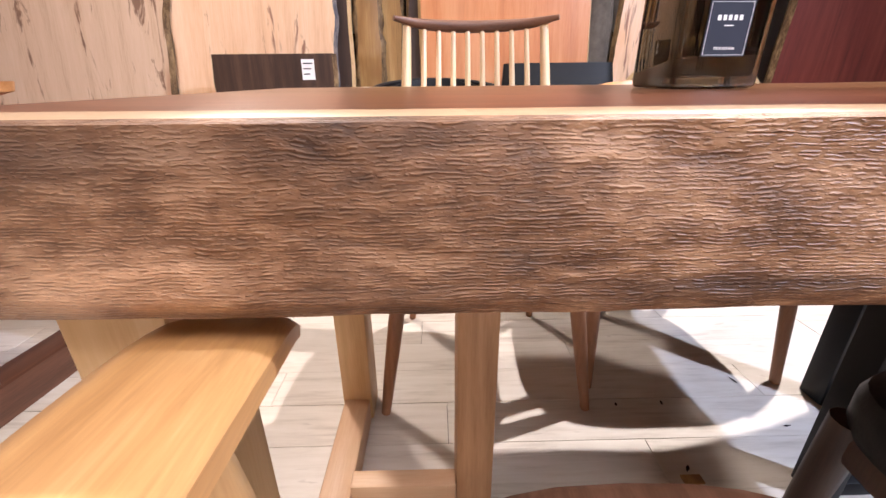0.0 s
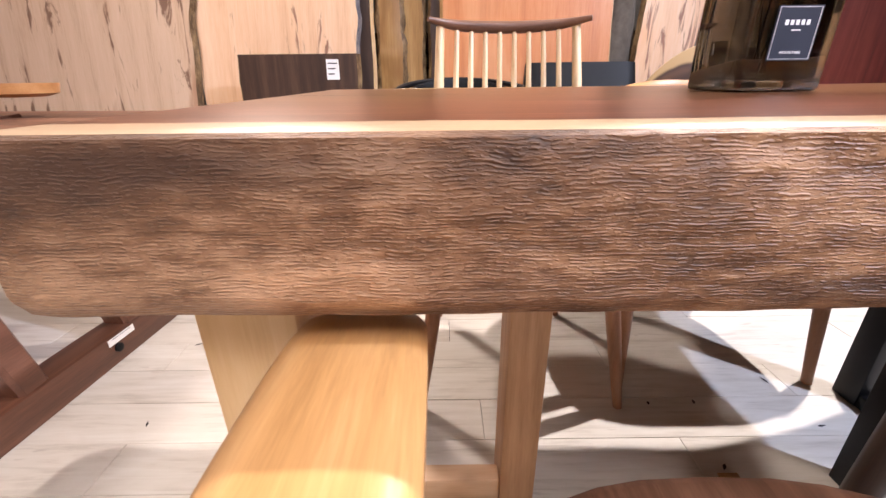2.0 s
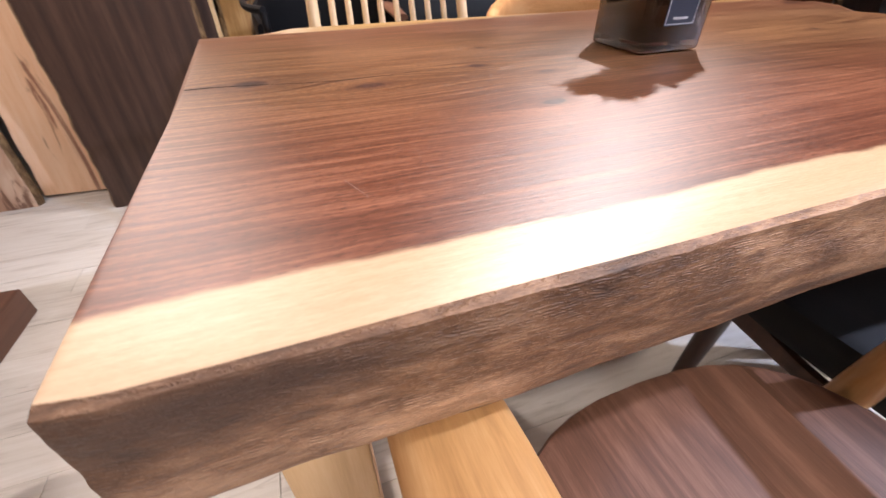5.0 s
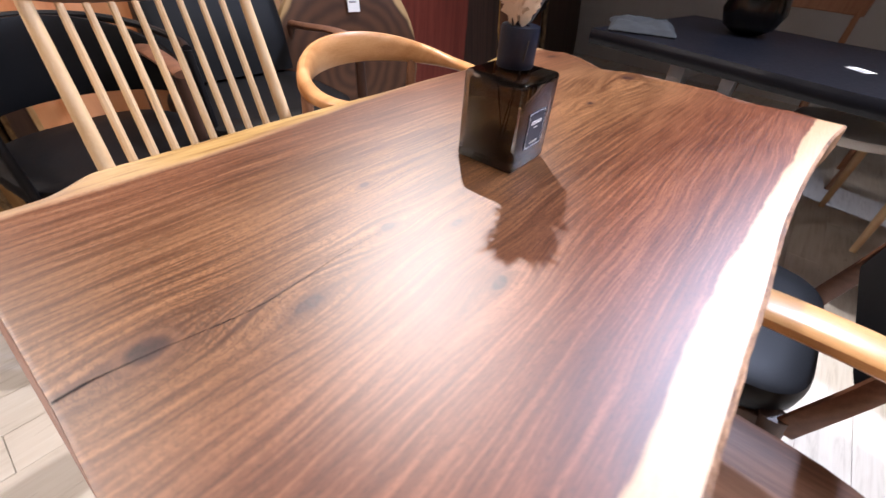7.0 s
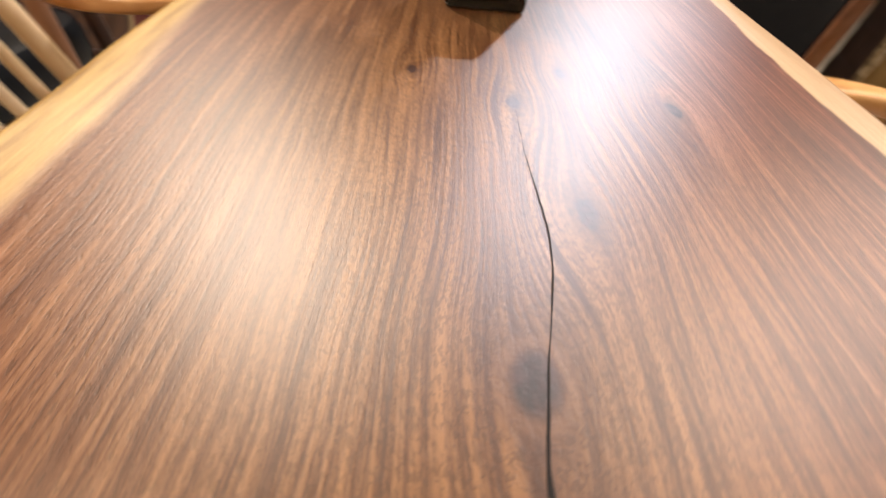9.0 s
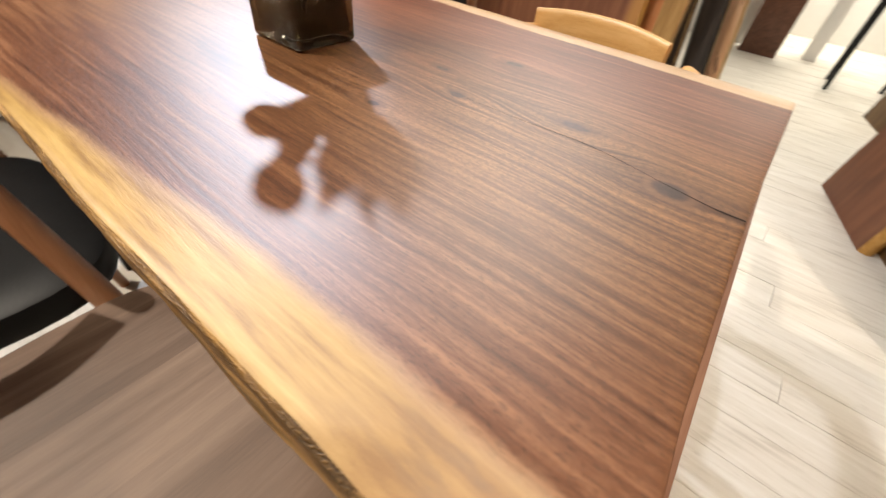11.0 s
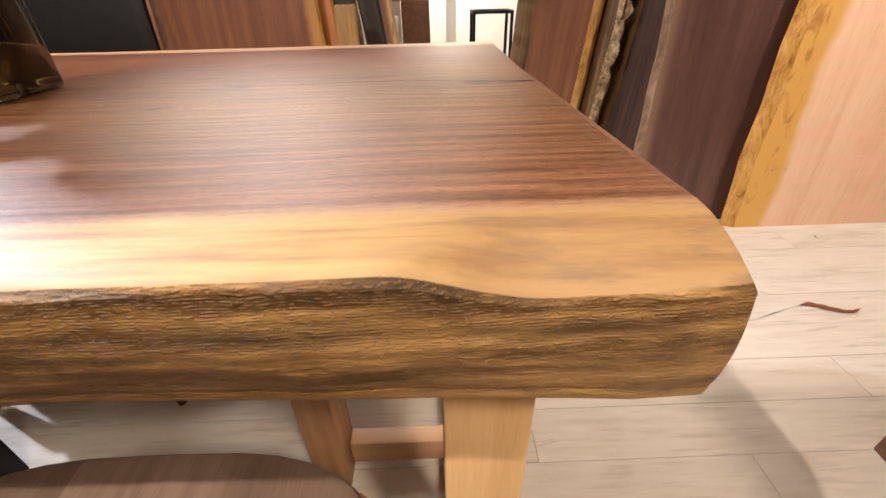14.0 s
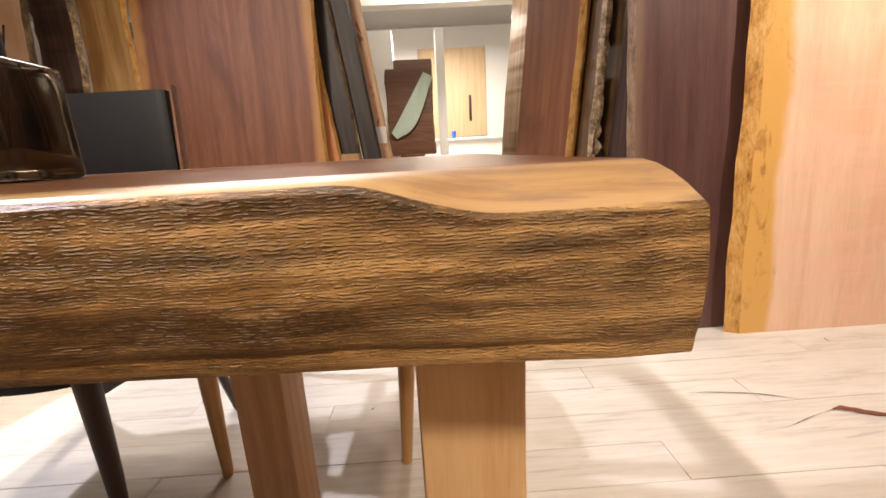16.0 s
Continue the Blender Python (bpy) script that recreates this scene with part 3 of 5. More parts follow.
structure("wall_north", box(-3.3, 4.6, 2.32, 2.44, 0, 2.7, 0), PLASTER, "grey plastered shop wall behind leaning slabs", "wall")
structure("wall_west", box(-3.42, -3.3, -6.6, 2.44, 0, 2.7, 0), PLASTER, "grey plastered shop wall", "wall")
structure("wall_east", box(4.6, 4.72, -6.6, 2.44, 0, 2.7, 0), PLASTER, "grey plastered shop wall", "wall")
structure("wall_south", box(-3.3, 4.6, -6.6, -6.48, 0, 2.7, 0), WHITE, "white wall of the workshop room", "wall")
structure("ceiling", box(-3.42, 4.72, -6.6, 2.44, 2.7, 2.8, 0), CEIL, "dark painted shop ceiling", "ceiling")

# ---- dining table ----
TX = 1.275
table = thing("dining_table", pose(0, 0, 0), "live-edge walnut slab dining table on mixed trestle legs", "table")


def table_front(x):
    return -0.007 - 0.003 * min(1, x / 0.02) - 0.052 * max(0, (x - 0.62) / 0.66) ** 2 + 0.003 * noise.noise(Vector((x * 5, 0, 2)))


def table_back(x):
    y = 0.704 + 0.006 * math.sin(min(1, max(0, (x - 0.05) / 0.55)) * math.pi) + 0.004 * noise.noise(Vector((x * 6, 3, 0)))
    return y + 0.10 * max(0, (x - 0.92) / 0.36) ** 2 - 0.004 * max(0, (0.03 - x) / 0.03)


def table_slab():
    bm = bmesh.new()
    nx, nt, ne = 210, 26, 32
    stations = [0.0, 0.0003, 0.0012] + [0.0045 + (TX - 0.009) * i / (nx - 6) for i in range(nx - 5)] + [TX - 0.0030, TX - 0.0012, TX]
    rings, thick = [], 0.0835
    for i, x in enumerate(stations):
        yf, yn = table_front(x), table_back(x)
        # by the north-west corner the top rolls off in a broad pale chamfer
        cut = max(0.0, min(1.0, (0.130 - x) / 0.062))
        cut = cut * cut * (3 - 2 * cut)
        flat_n = yn - 0.006 - 0.040 * cut
        drop = 0.0015 + 0.0145 * cut
        under = 0.012 * min(1.0, max(0.0, x / 0.30))
        endx = x
        ring, mats = [], []
        for k in range(nt + 1):
            y = (yf + 0.005) + (flat_n - yf - 0.005) * k / nt
            ring.append(Vector((endx, y, 0.72)))
            mats.append(0)
        for k in range(1, 5):
            s = k / 4
            ring.append(Vector((endx, flat_n + (yn - flat_n) * s, 0.72 - drop * (s ** 1.6))))
            mats.append(0)
        z_top, zb = 0.72 - drop, 0.72 - thick
        for k in range(1, ne + 1):
            s = k / ne
            bul = 0.006 + 0.004 * math.sin(s * math.pi) - (0.008 - 0.006 * max(0.0, 1 - x / 0.10)) * s ** 1.4
            rough = (0.0032 * noise.noise(Vector((x * 9, s * 2.2, 7))) + 0.0014 * noise.noise(Vector((x * 34, s * 9, 1)))) * min(1.0, x / 0.04)
            groove = -0.0020 * min(1.0, 0.25 + x / 0.08) * math.exp(-((s - 0.875) / 0.03) ** 2)
            ring.append(Vector((endx, yn + bul - 0.003 - under * s ** 1.5 + rough * (1 - s ** 5) + groove, z_top + (zb - z_top) * s)))
            mats.append(2)
        for k in range(1, 9):
            ring.append(Vector((endx, yn - 0.012 - under + (yf + 0.008 - yn + 0.012 + under) * k / 8, zb)))
            mats.append(3)
        for k in range(1, ne + 1):
            s = 1 - k / ne
            bul = 0.003 * math.sin(s * math.pi * 0.8 + 0.2) - 0.010 * 0.5 * max(0, s - 0.86) / 0.14
            rough = 0.0034 * noise.noise(Vector((x * 8, s * 2.0, 17))) + 0.0013 * noise.noise(Vector((x * 36, s * 9, 21)))
            dip = -0.004 * math.exp(-((x - 0.385 - 0.25 * s) / 0.10) ** 2) * math.sin(s * math.pi)
            ring.append(Vector((endx, yf - bul + rough - dip, 0.7185 + (zb - 0.7185) * s)))
            mats.append(1)
        # eased ends
        e = min(i, len(stations) - 1 - i)
        pull = {0: 0.0006, 1: 0.0002, 2: 0.0}.get(e, 0.0)
        if pull:
            mid = Vector((endx, 0.36, 0.6815))
            for v in ring:
                v += Vector((0, math.copysign(min(pull, abs(mid.y - v.y)), mid.y - v.y), math.copysign(min(pull, abs(mid.z - v.z)), mid.z - v.z)))
        rings.append(([bm.verts.new(v) for v in ring], mats))
    # west edge follows a slightly hollow saw line, east edge is broken
    for (ring, _), x in zip(rings, stations):
        for v in ring:
            w = max(0.0, 1 - x / 0.10)
            v.co.x += w * (-0.011 * max(0, min(1, (v.co.y - 0.36) / 0.34)) - 0.006 * max(0, min(1, (v.co.y - 0.58) / 0.10)) - 0.002)
            q = max(0.0, (x - 1.15) / 0.125)
            if v.co.z > 0.70:
                v.co.z -= 0.013 * q * q * max(0.0, 0.25 + 1.3 * noise.noise(Vector((v.co.y * 9, x * 12, 3))))
            v.co.x += q * (0.018 * noise.noise(Vector((v.co.y * 7, 0, 5))) + 0.012 * noise.noise(Vector((v.co.y * 23, 2, 5))) + 0.06 * max(0, (v.co.y - 0.45) / 0.35) ** 2)
    n = len(rings[0][0])
    for (a, ma), (b, _) in zip(rings, rings[1:]):
        for k in range(n):
            f = bm.faces.new((a[k], a[(k + 1) % n], b[(k + 1) % n], b[k]))
            f.material_index = ma[(k + 1) % n] if (k + 1) % n else 1
    for ring in (rings[0][0], rings[-1][0]):
        f = bm.faces.new(ring)
        f.material_index = 3
    bmesh.ops.triangulate(bm, faces=[f for f in bm.faces if len(f.verts) > 4])
    return bm


part("tabletop", table_slab(), (TOP, BARK, BARK_N, END), table, "thick walnut slab with pale sapwood and cleaned bark edges")


def crack_strip(pts, widths, z):
    bm, prev = bmesh.new(), None
    line, w = catmull([(x, y, 0) for x, y in pts], 6), catmull([(a, 0, 0) for a in widths], 6)
    for i, p in enumerate(line):
        d = (line[min(i + 1, len(line) - 1)] - line[max(i - 1, 0)]).normalized()
        s = Vector((-d.y, d.x, 0)) * max(0.0001, w[i].x * (0.8 + 0.5 * noise.noise(p * 90)))
        j = Vector((0, 0.0008 * noise.noise(p * 60), z))
        cur = (bm.verts.new(p + s + j), bm.verts.new(p - s + j))
        if prev:
            bm.faces.new((prev[0], cur[0], cur[1], prev[1]))
        prev = cur
    return bm


part("crack", crack_strip([(-0.0012, 0.366), (0.02, 0.367), (0.045, 0.364), (0.07, 0.360), (0.11, 0.352), (0.15, 0.347), (0.19, 0.349), (0.24, 0.353), (0.30, 0.354)],
                          [0.0016, 0.0014, 0.0009, 0.0005, 0.0005, 0.0009, 0.0007, 0.0004, 0.0002], 0.7203), CRACK, table, "dark drying crack through the knots")
part("scratch", crack_strip([(0.119, 0.118), (0.124, 0.105), (0.129, 0.092)], [0.0001, 0.00025, 0.0001], 0.7203), SCRATCH, table, "thin pale scratch in the finish")

for x0, y0 in ((0.034, 0.05), (0.043, 0.57)):
    part("leg", box(x0, x0 + 0.065, y0, y0 + 0.08, 0.002, 0.6365, 0.004), MAPLE, table, "square pale maple post")
part("foot_beam", box(0.047, 0.103, 0.13, 0.57, 0.002, 0.062, 0.004), MAPLE_Y, table)
part("cross_beam", box(0.103, 0.288, 0.337, 0.372, 0.020, 0.080, 0.004), MAPLE_X, table)
part("leg", box(0.288, 0.350, 0.335, 0.41, 0.002, 0.6365, 0.004), CEDAR, table, "square reddish cedar post")
t = tag_card(table, pose(0.075, 0.30, 0.0635, -90, 0, 90), 0.06, 0.02, 2)
for y0 in (0.06, 0.58):
    part("leg", box(1.172, 1.218, y0, y0 + 0.06, 0.002, 0.6365, 0.003), BLACK, table, "square black post")
part("foot_beam", box(1.175, 1.215, 0.12, 0.58, 0.002, 0.036, 0.003), BLACK, table)
part("cross_beam", box(1.00, 1.175, 0.355, 0.39, 0.002, 0.034, 0.003), BLACK, table)
part("leg", box(0.953, 1.00, 0.345, 0.40, 0.002, 0.6365, 0.003), BLACK, table, "square black post")

# ---- reed diffuser bottle on the table ----
BX, BY, BW = 0.571, 0.372, 0.098
bottle = thing("diffuser_bottle", pose(BX, BY, 0.7206, 0, 0, 1.0), "square smoked-glass diffuser bottle with dark cap and dried flowers", "bottle")
hb = BW / 2
part("glass_body", box(-hb, hb, -hb, hb, 0, 0.128, 0.006, 3), SMOKE, bottle, "smoky brown glass")
inner = box(-hb + 0.007, hb - 0.007, -hb + 0.007, hb - 0.007, 0.013, 0.120, 0.006, 2)
me = part("hollow", inner, SMOKE, bottle)
me.data.flip_normals()
part("oil", box(-hb + 0.0072, hb - 0.0072, -hb + 0.0072, hb - 0.0072, 0.0132, 0.034, 0.004, 2), OIL, bottle, "shallow pale scented oil")
part("neck", lathe([(0.021, 0.128), (0.021, 0.134)], 28), SMOKE, bottle)
part("cap", lathe([(0.0245, 0.133), (0.0255, 0.135), (0.0255, 0.180), (0.0245, 0.183), (0.012, 0.183), (0.011, 0.181)], 36), CAP, bottle, "cylindrical navy-black cap")
lab = part("paper_label", box(-0.024, 0.024, -hb - 0.0012, -hb - 0.0002, 0.032, 0.085, 0), LABEL, bottle, "slate label with a thin white frame")
yl = -hb - 0.0016
for x0, x1, z0, z1 in ((-0.0225, 0.0225, 0.0832, 0.0836), (-0.0225, 0.0225, 0.0334, 0.0338), (-0.0225, -0.0221, 0.0334, 0.0836), (0.0221, 0.0225, 0.0334, 0.0836)):
    part("frame_line", box(x0, x1, yl, yl + 0.0006, z0, z1, 0), PAPER, lab)
for k in range(5):
    part("logo_bar", box(-0.0135 + k * 0.0058, -0.0135 + k * 0.0058 + 0.0036, yl, yl + 0.0006, 0.0665, 0.0715, 0), PAPER, lab)
part("logo_bar", box(-0.005, 0.005, yl, yl + 0.0006, 0.0610, 0.0622, 0), PAPER, lab)
cu = bpy.data.curves.new("scent_word", "FONT")
cu.body, cu.size, cu.align_x, cu.extrude = "MOUNTAIN", 0.0042, "CENTER", 0.0002
tmp = new("scent_word_curve", cu)
bpy.context.view_layer.update()
me = bpy.data.meshes.new_from_object(tmp.evaluated_get(bpy.context.evaluated_depsgraph_get()))
bpy.data.objects.remove(tmp)
me.materials.append(PAPER)
word = new("scent_word", me)
word.matrix_basis = pose(0, yl, 0.0385, 90, 0, 0)
word.parent = lab

rng = random.Random(5)
for k in range(3):
    a = k * 2.1
    part("reed", rod((0.004 * math.cos(a), 0.004 * math.sin(a), 0.02), (0.03 * math.cos(a + 2), 0.03 * math.sin(a + 2), 0.17), 0.0012, 0.0012, sides=6), STEM, bottle)


def plume(base, tip, seed):
    r = random.Random(seed)
    bm = bmesh.new()
    base, tip = Vector(base), Vector(tip)
    for i in range(110):
        s = r.uniform(0.0, 1.0)
        p = base.lerp(tip, s)
        d = Vector((r.uniform(-1, 1), r.uniform(-1, 1), r.uniform(0.5, 1.3))).normalized()
        w = d.cross(Vector((r.random(), r.random(), 0.2))).normalized() * r.uniform(0.0022, 0.0042)
        L = r.uniform(0.014, 0.034) * (0.75 + 0.6 * math.sin(s * 2.8))
        q = [p - w * 0.3, p + d * L * 0.5 - w, p + d * L + Vector((0, 0, -0.004)), p + d * L * 0.5 + w]
        k = d.cross(w).normalized() * 0.0006
        vs = [bm.verts.new(v + k) for v in q] + [bm.verts.new(v - k) for v in q]
        bm.faces.new(vs[:4])
        bm.faces.new(vs[7:3:-1])
        for j in range(4):
            bm.faces.new((vs[j], vs[(j + 1) % 4], vs[4 + (j + 1) % 4], vs[4 + j]))
    return bm


for k, (bx, by, tx, ty, tz) in enumerate(((-0.004, 0.002, -0.030, 0.025, 0.262), (-0.004, -0.004, -0.012, 0.005, 0.275), (0.0, 0.004, 0.022, 0.030, 0.285), (-0.002, 0, -0.040, 0.005, 0.235))):
    part("stem", rod((bx, by, 0.150), (bx + (tx - bx) * 0.5, by + (ty - by) * 0.5, 0.15 + (tz - 0.15) * 0.5), 0.0013, 0.001, sides=6), STEM, bottle)
    part("plume", plume((bx + (tx - bx) * 0.2, by + (ty - by) * 0.2, 0.188), (tx, ty, tz), 11 + k), CREAM, bottle, "cream dried grass plume")


def boll(c, r, seed):
    bm = bmesh.new()
    bmesh.ops.create_icosphere(bm, subdivisions=3, radius=r)
    for v in bm.verts:
        v.co *= 1 + 0.22 * noise.noise(v.co * 70 + Vector((seed, 0, 0)))
        v.co.z *= 1.15
        v.co += Vector(c)
    return bm


def leaf(base, tip, w, seed):
    r, bm = random.Random(seed), bmesh.new()
    base, tip = Vector(base), Vector(tip)
    d = tip - base
    s = d.cross(Vector((0.2, 0.3, 1))).normalized() * w
    nrm = d.cross(s).normalized()
    top = []
    for i in range(13):
        f = i / 12
        k = math.sin(min(1, f * 1.02) * math.pi) ** 0.8 * (1.1 if i % 2 else 0.55)
        p = base + d * f + nrm * 0.006 * math.sin(f * 3)
        top.append((p - s * k, p + s * k))
    for sgn in (1, -1):
        vs = [[bm.verts.new(q + nrm * 0.0006 * sgn) for q in pr] for pr in top]
        for a, b in zip(vs, vs[1:]):
            bm.faces.new((a[0], a[1], b[1], b[0]) if sgn > 0 else (a[0], b[0], b[1], a[1]))
    return bm


for k, (c, r) in enumerate((((0.045, 0.000, 0.232), 0.017), ((0.098, 0.032, 0.252), 0.018), ((0.066, 0.050, 0.228), 0.016), ((0.066, 0.050, 0.300), 0.018))):
    part("cotton_boll", boll(c, r, k * 5), COTTON, bottle, "white cotton boll")
    part("stem", rod((0.004, 0.0, 0.15), (c[0], c[1], c[2] - r * 0.8), 0.0014, 0.0012, sides=6), STEM, bottle)
for k, (tx, ty, tz, w) in enumerate(((-0.048, 0.008, 0.250, 0.016), (-0.022, -0.018, 0.240, 0.016), (0.004, -0.014, 0.258, 0.017), (0.042, -0.012, 0.242, 0.018), (0.080, 0.004, 0.232, 0.018), (0.050, 0.042, 0.262, 0.019), (0.078, 0.040, 0.270, 0.018), (0.030, 0.050, 0.285, 0.024), (0.004, 0.034, 0.292, 0.022), (0.058, 0.062, 0.292, 0.024), (0.095, 0.020, 0.250, 0.020), (0.064, 0.022, 0.250, 0.022))):
    part("dry_leaf", leaf((tx * 0.30, ty * 0.30, 0.182), (tx, ty, tz + 0.02), w, k), CREAM if tx < 0.03 else STEM, bottle, "cream dried leaf" if tx < 0.03 else "dark dried leaf")

# ---- chairs round the table ----
def spindle_chair(m):
    """Origin on the floor under the seat's middle; the front is -y."""
    ch = thing("spindle_chair", m, "walnut-seated spindle-back chair with pale ash spindles and dark crest rail", "chair", "chairs round the table")
    part("seat", plate(rounded(0, 0.03, 0.44, 0.40, 3.2, -0.05), 0.405, 0.440, 0.010, 0.008), SEAT_GREY, ch, "walnut seat glued up from boards")
    for sx in (-1, 1):
        part("leg", rod((sx * 0.180, -0.12, 0.41), (sx * 0.238, -0.175, 0.0), 0.018, 0.011, 0.017), BROWN_LEG, ch)
        part("leg", rod((sx * 0.145, 0.15, 0.41), (sx * 0.195, 0.245, 0.0), 0.018, 0.011, 0.017), BROWN_LEG, ch)
        part("back_post", rod((sx * 0.196, 0.165, 0.43), (sx * 0.180, 0.285, 0.862), 0.0150, 0.0110, 0.0140), ASH, ch, "thick pale ash post")
    for k in range(8):
        f = (k + 1) / 9 * 2 - 1
        bow = 0.022 * (1 - f * f)
        part("spindle", rod((f * 0.190, 0.168 + bow, 0.43), (f * 0.174, 0.285 + bow, 0.858), 0.0085, 0.0062, 0.0082, 8), ASH, ch)
    pts = [(-0.212, 0.262, 0.878), (-0.13, 0.296, 0.866), (0, 0.312, 0.862), (0.13, 0.296, 0.866), (0.212, 0.262, 0.878)]
    part("crest_rail", sweep(pts, [(0.009, 0.006), (0.015, 0.013), (0.017, 0.015), (0.015, 0.013), (0.009, 0.006)], 12, power=2.6), CREST, ch, "curved dark walnut crest rail")
    return ch


def hoop_armchair(m):
    ch = thing("hoop_armchair", m, "cherry hoop-backed armchair with a black leather seat", "chair", "chairs round the table")
    part("seat", plate(rounded(0, 0.02, 0.47, 0.45, 3.4, -0.06), 0.385, 0.440, 0.018, -0.004), LEATHER, ch, "black leather seat")
    for sx in (-1, 1):
        part("leg", rod((sx * 0.236, -0.10, 0.648), (sx * 0.245, -0.20, 0.0), 0.015, 0.012, 0.019), BROWN_LEG, ch)
        part("leg", rod((sx * 0.205, 0.19, 0.672), (sx * 0.205, 0.23, 0.0), 0.014, 0.012, 0.019), BROWN_LEG, ch)
    pts, sz = [], []
    for k in range(15):
        a = math.radians(-28 + 236 * k / 14)
        back = max(0, math.sin(a))
        pts.append((0.262 * math.cos(a), 0.045 + 0.235 * math.sin(a), 0.648 + 0.036 * back ** 1.5))
        sz.append((0.021 - 0.007 * back, 0.014 + 0.030 * back))
    part("hoop", sweep(pts, sz, 12, n=3, power=2.6), CHERRY, ch, "broad bent cherry arm and back hoop")
    return ch


def oak_armchair(m):
    ch = thing("oak_armchair", m, "oiled oak armchair with flat arms and a walnut seat", "chair", "chairs round the table")
    part("seat", plate(rounded(0.005, -0.02, 0.45, 0.46, 2.6, 0.04), 0.395, 0.430, 0.011, 0.010), SEAT, ch, "walnut seat glued up from boards")
    for sx in (-1, 1):
        arm = [(sx * 0.258, 0.190, 0.590), (sx * 0.258, 0.150, 0.606), (sx * 0.256, 0.02, 0.613), (sx * 0.250, -0.12, 0.612), (sx * 0.232, -0.22, 0.606), (sx * 0.200, -0.275, 0.600)]
        part("armrest", sweep(arm, [(0.030, 0.008), (0.037, 0.013), (0.037, 0.015), (0.033, 0.016), (0.026, 0.019), (0.016, 0.026)], 14, power=3.2), OAK, ch, "broad flat oiled oak armrest with rounded end")
        part("leg", rod((sx * 0.252, 0.10, 0.600), (sx * 0.215, 0.150, 0.0), 0.017, 0.012, 0.021), OAK_Z, ch)
        part("leg", rod((sx * 0.205, -0.235, 0.62), (sx * 0.200, -0.30, 0.0), 0.015, 0.012, 0.019), OAK_Z, ch)
        part("seat_rail", sweep([(sx * 0.222, 0.135, 0.375), (sx * 0.205, -0.26, 0.375)], [(0.010, 0.022), (0.010, 0.022)], 8, power=4, n=2), OAK_Z, ch)
    pts = [(-0.145, -0.268, 0.634), (-0.05, -0.292, 0.636), (0.035, -0.298, 0.636), (0.12, -0.292, 0.636), (0.215, -0.268, 0.634)]
    part("back_panel", sweep(pts, [(0.010, 0.028), (0.012, 0.036), (0.012, 0.038), (0.012, 0.036), (0.010, 0.028)], 12, power=4), OAK_X, ch, "pale curved oak back panel")
    return ch


def leather_chair(m):
    ch = thing("leather_chair", m, "black leather side chair on dark tapered wooden legs", "chair", "chairs round the table")
    part("seat", plate(rounded(0, -0.005, 0.46, 0.42, 4.5, 0.05), 0.355, 0.425, 0.020, -0.006), LEATHER, ch, "black leather upholstered seat")
    pts = [(0, -0.235, 0.50), (0, -0.262, 0.70), (0, -0.300, 0.918)]
    part("backrest", sweep(pts, [(0.200, 0.018), (0.190, 0.019), (0.172, 0.015)], 16, up=(0, 1, 0), power=7, n=5), LEATHER, ch, "black leather backrest")
    for sx in (-1, 1):
        part("back_post", sweep([(sx * 0.208, -0.20, 0.36), (sx * 0.206, -0.244, 0.55), (sx * 0.196, -0.272, 0.74), (sx * 0.180, -0.312, 0.930)], [(0.008, 0.021), (0.007, 0.019), (0.006, 0.017), (0.005, 0.012)], 10, power=3, up=(0, 1, 0)), CREST, ch, "reddish walnut back post")
        part("leg", sweep([(sx * 0.205, 0.165, 0.37), (sx * 0.212, 0.172, 0.20), (sx * 0.218, 0.182, 0.0)], [(0.021, 0.021), (0.017, 0.017), (0.010, 0.010)], 10, up=(0, 1, 0)), DARK, ch)
        part("leg", sweep([(sx * 0.205, -0.18, 0.38), (sx * 0.207, -0.215, 0.20), (sx * 0.210, -0.275, 0.0)], [(0.019, 0.024), (0.016, 0.018), (0.010, 0.011)], 10, up=(0, 1, 0)), DARK, ch)
        part("side_rail", sweep([(sx * 0.208, 0.165, 0.345), (sx * 0.208, 0.0, 0.325), (sx * 0.206, -0.19, 0.345)], [(0.010, 0.024), (0.010, 0.014), (0.010, 0.026)], 10, power=3), DARK, ch)
    return ch


spindle_chair(pose(0.372, 0.765, 0, 0, 0, 0))
hoop_armchair(pose(0.885, 0.865, 0, 0, 0, 0))
oak_armchair(pose(0.404, -0.135, 0, 0, 0, 0))
leather_chair(pose(0.932, 0.015, 0, 0, 0, -1))

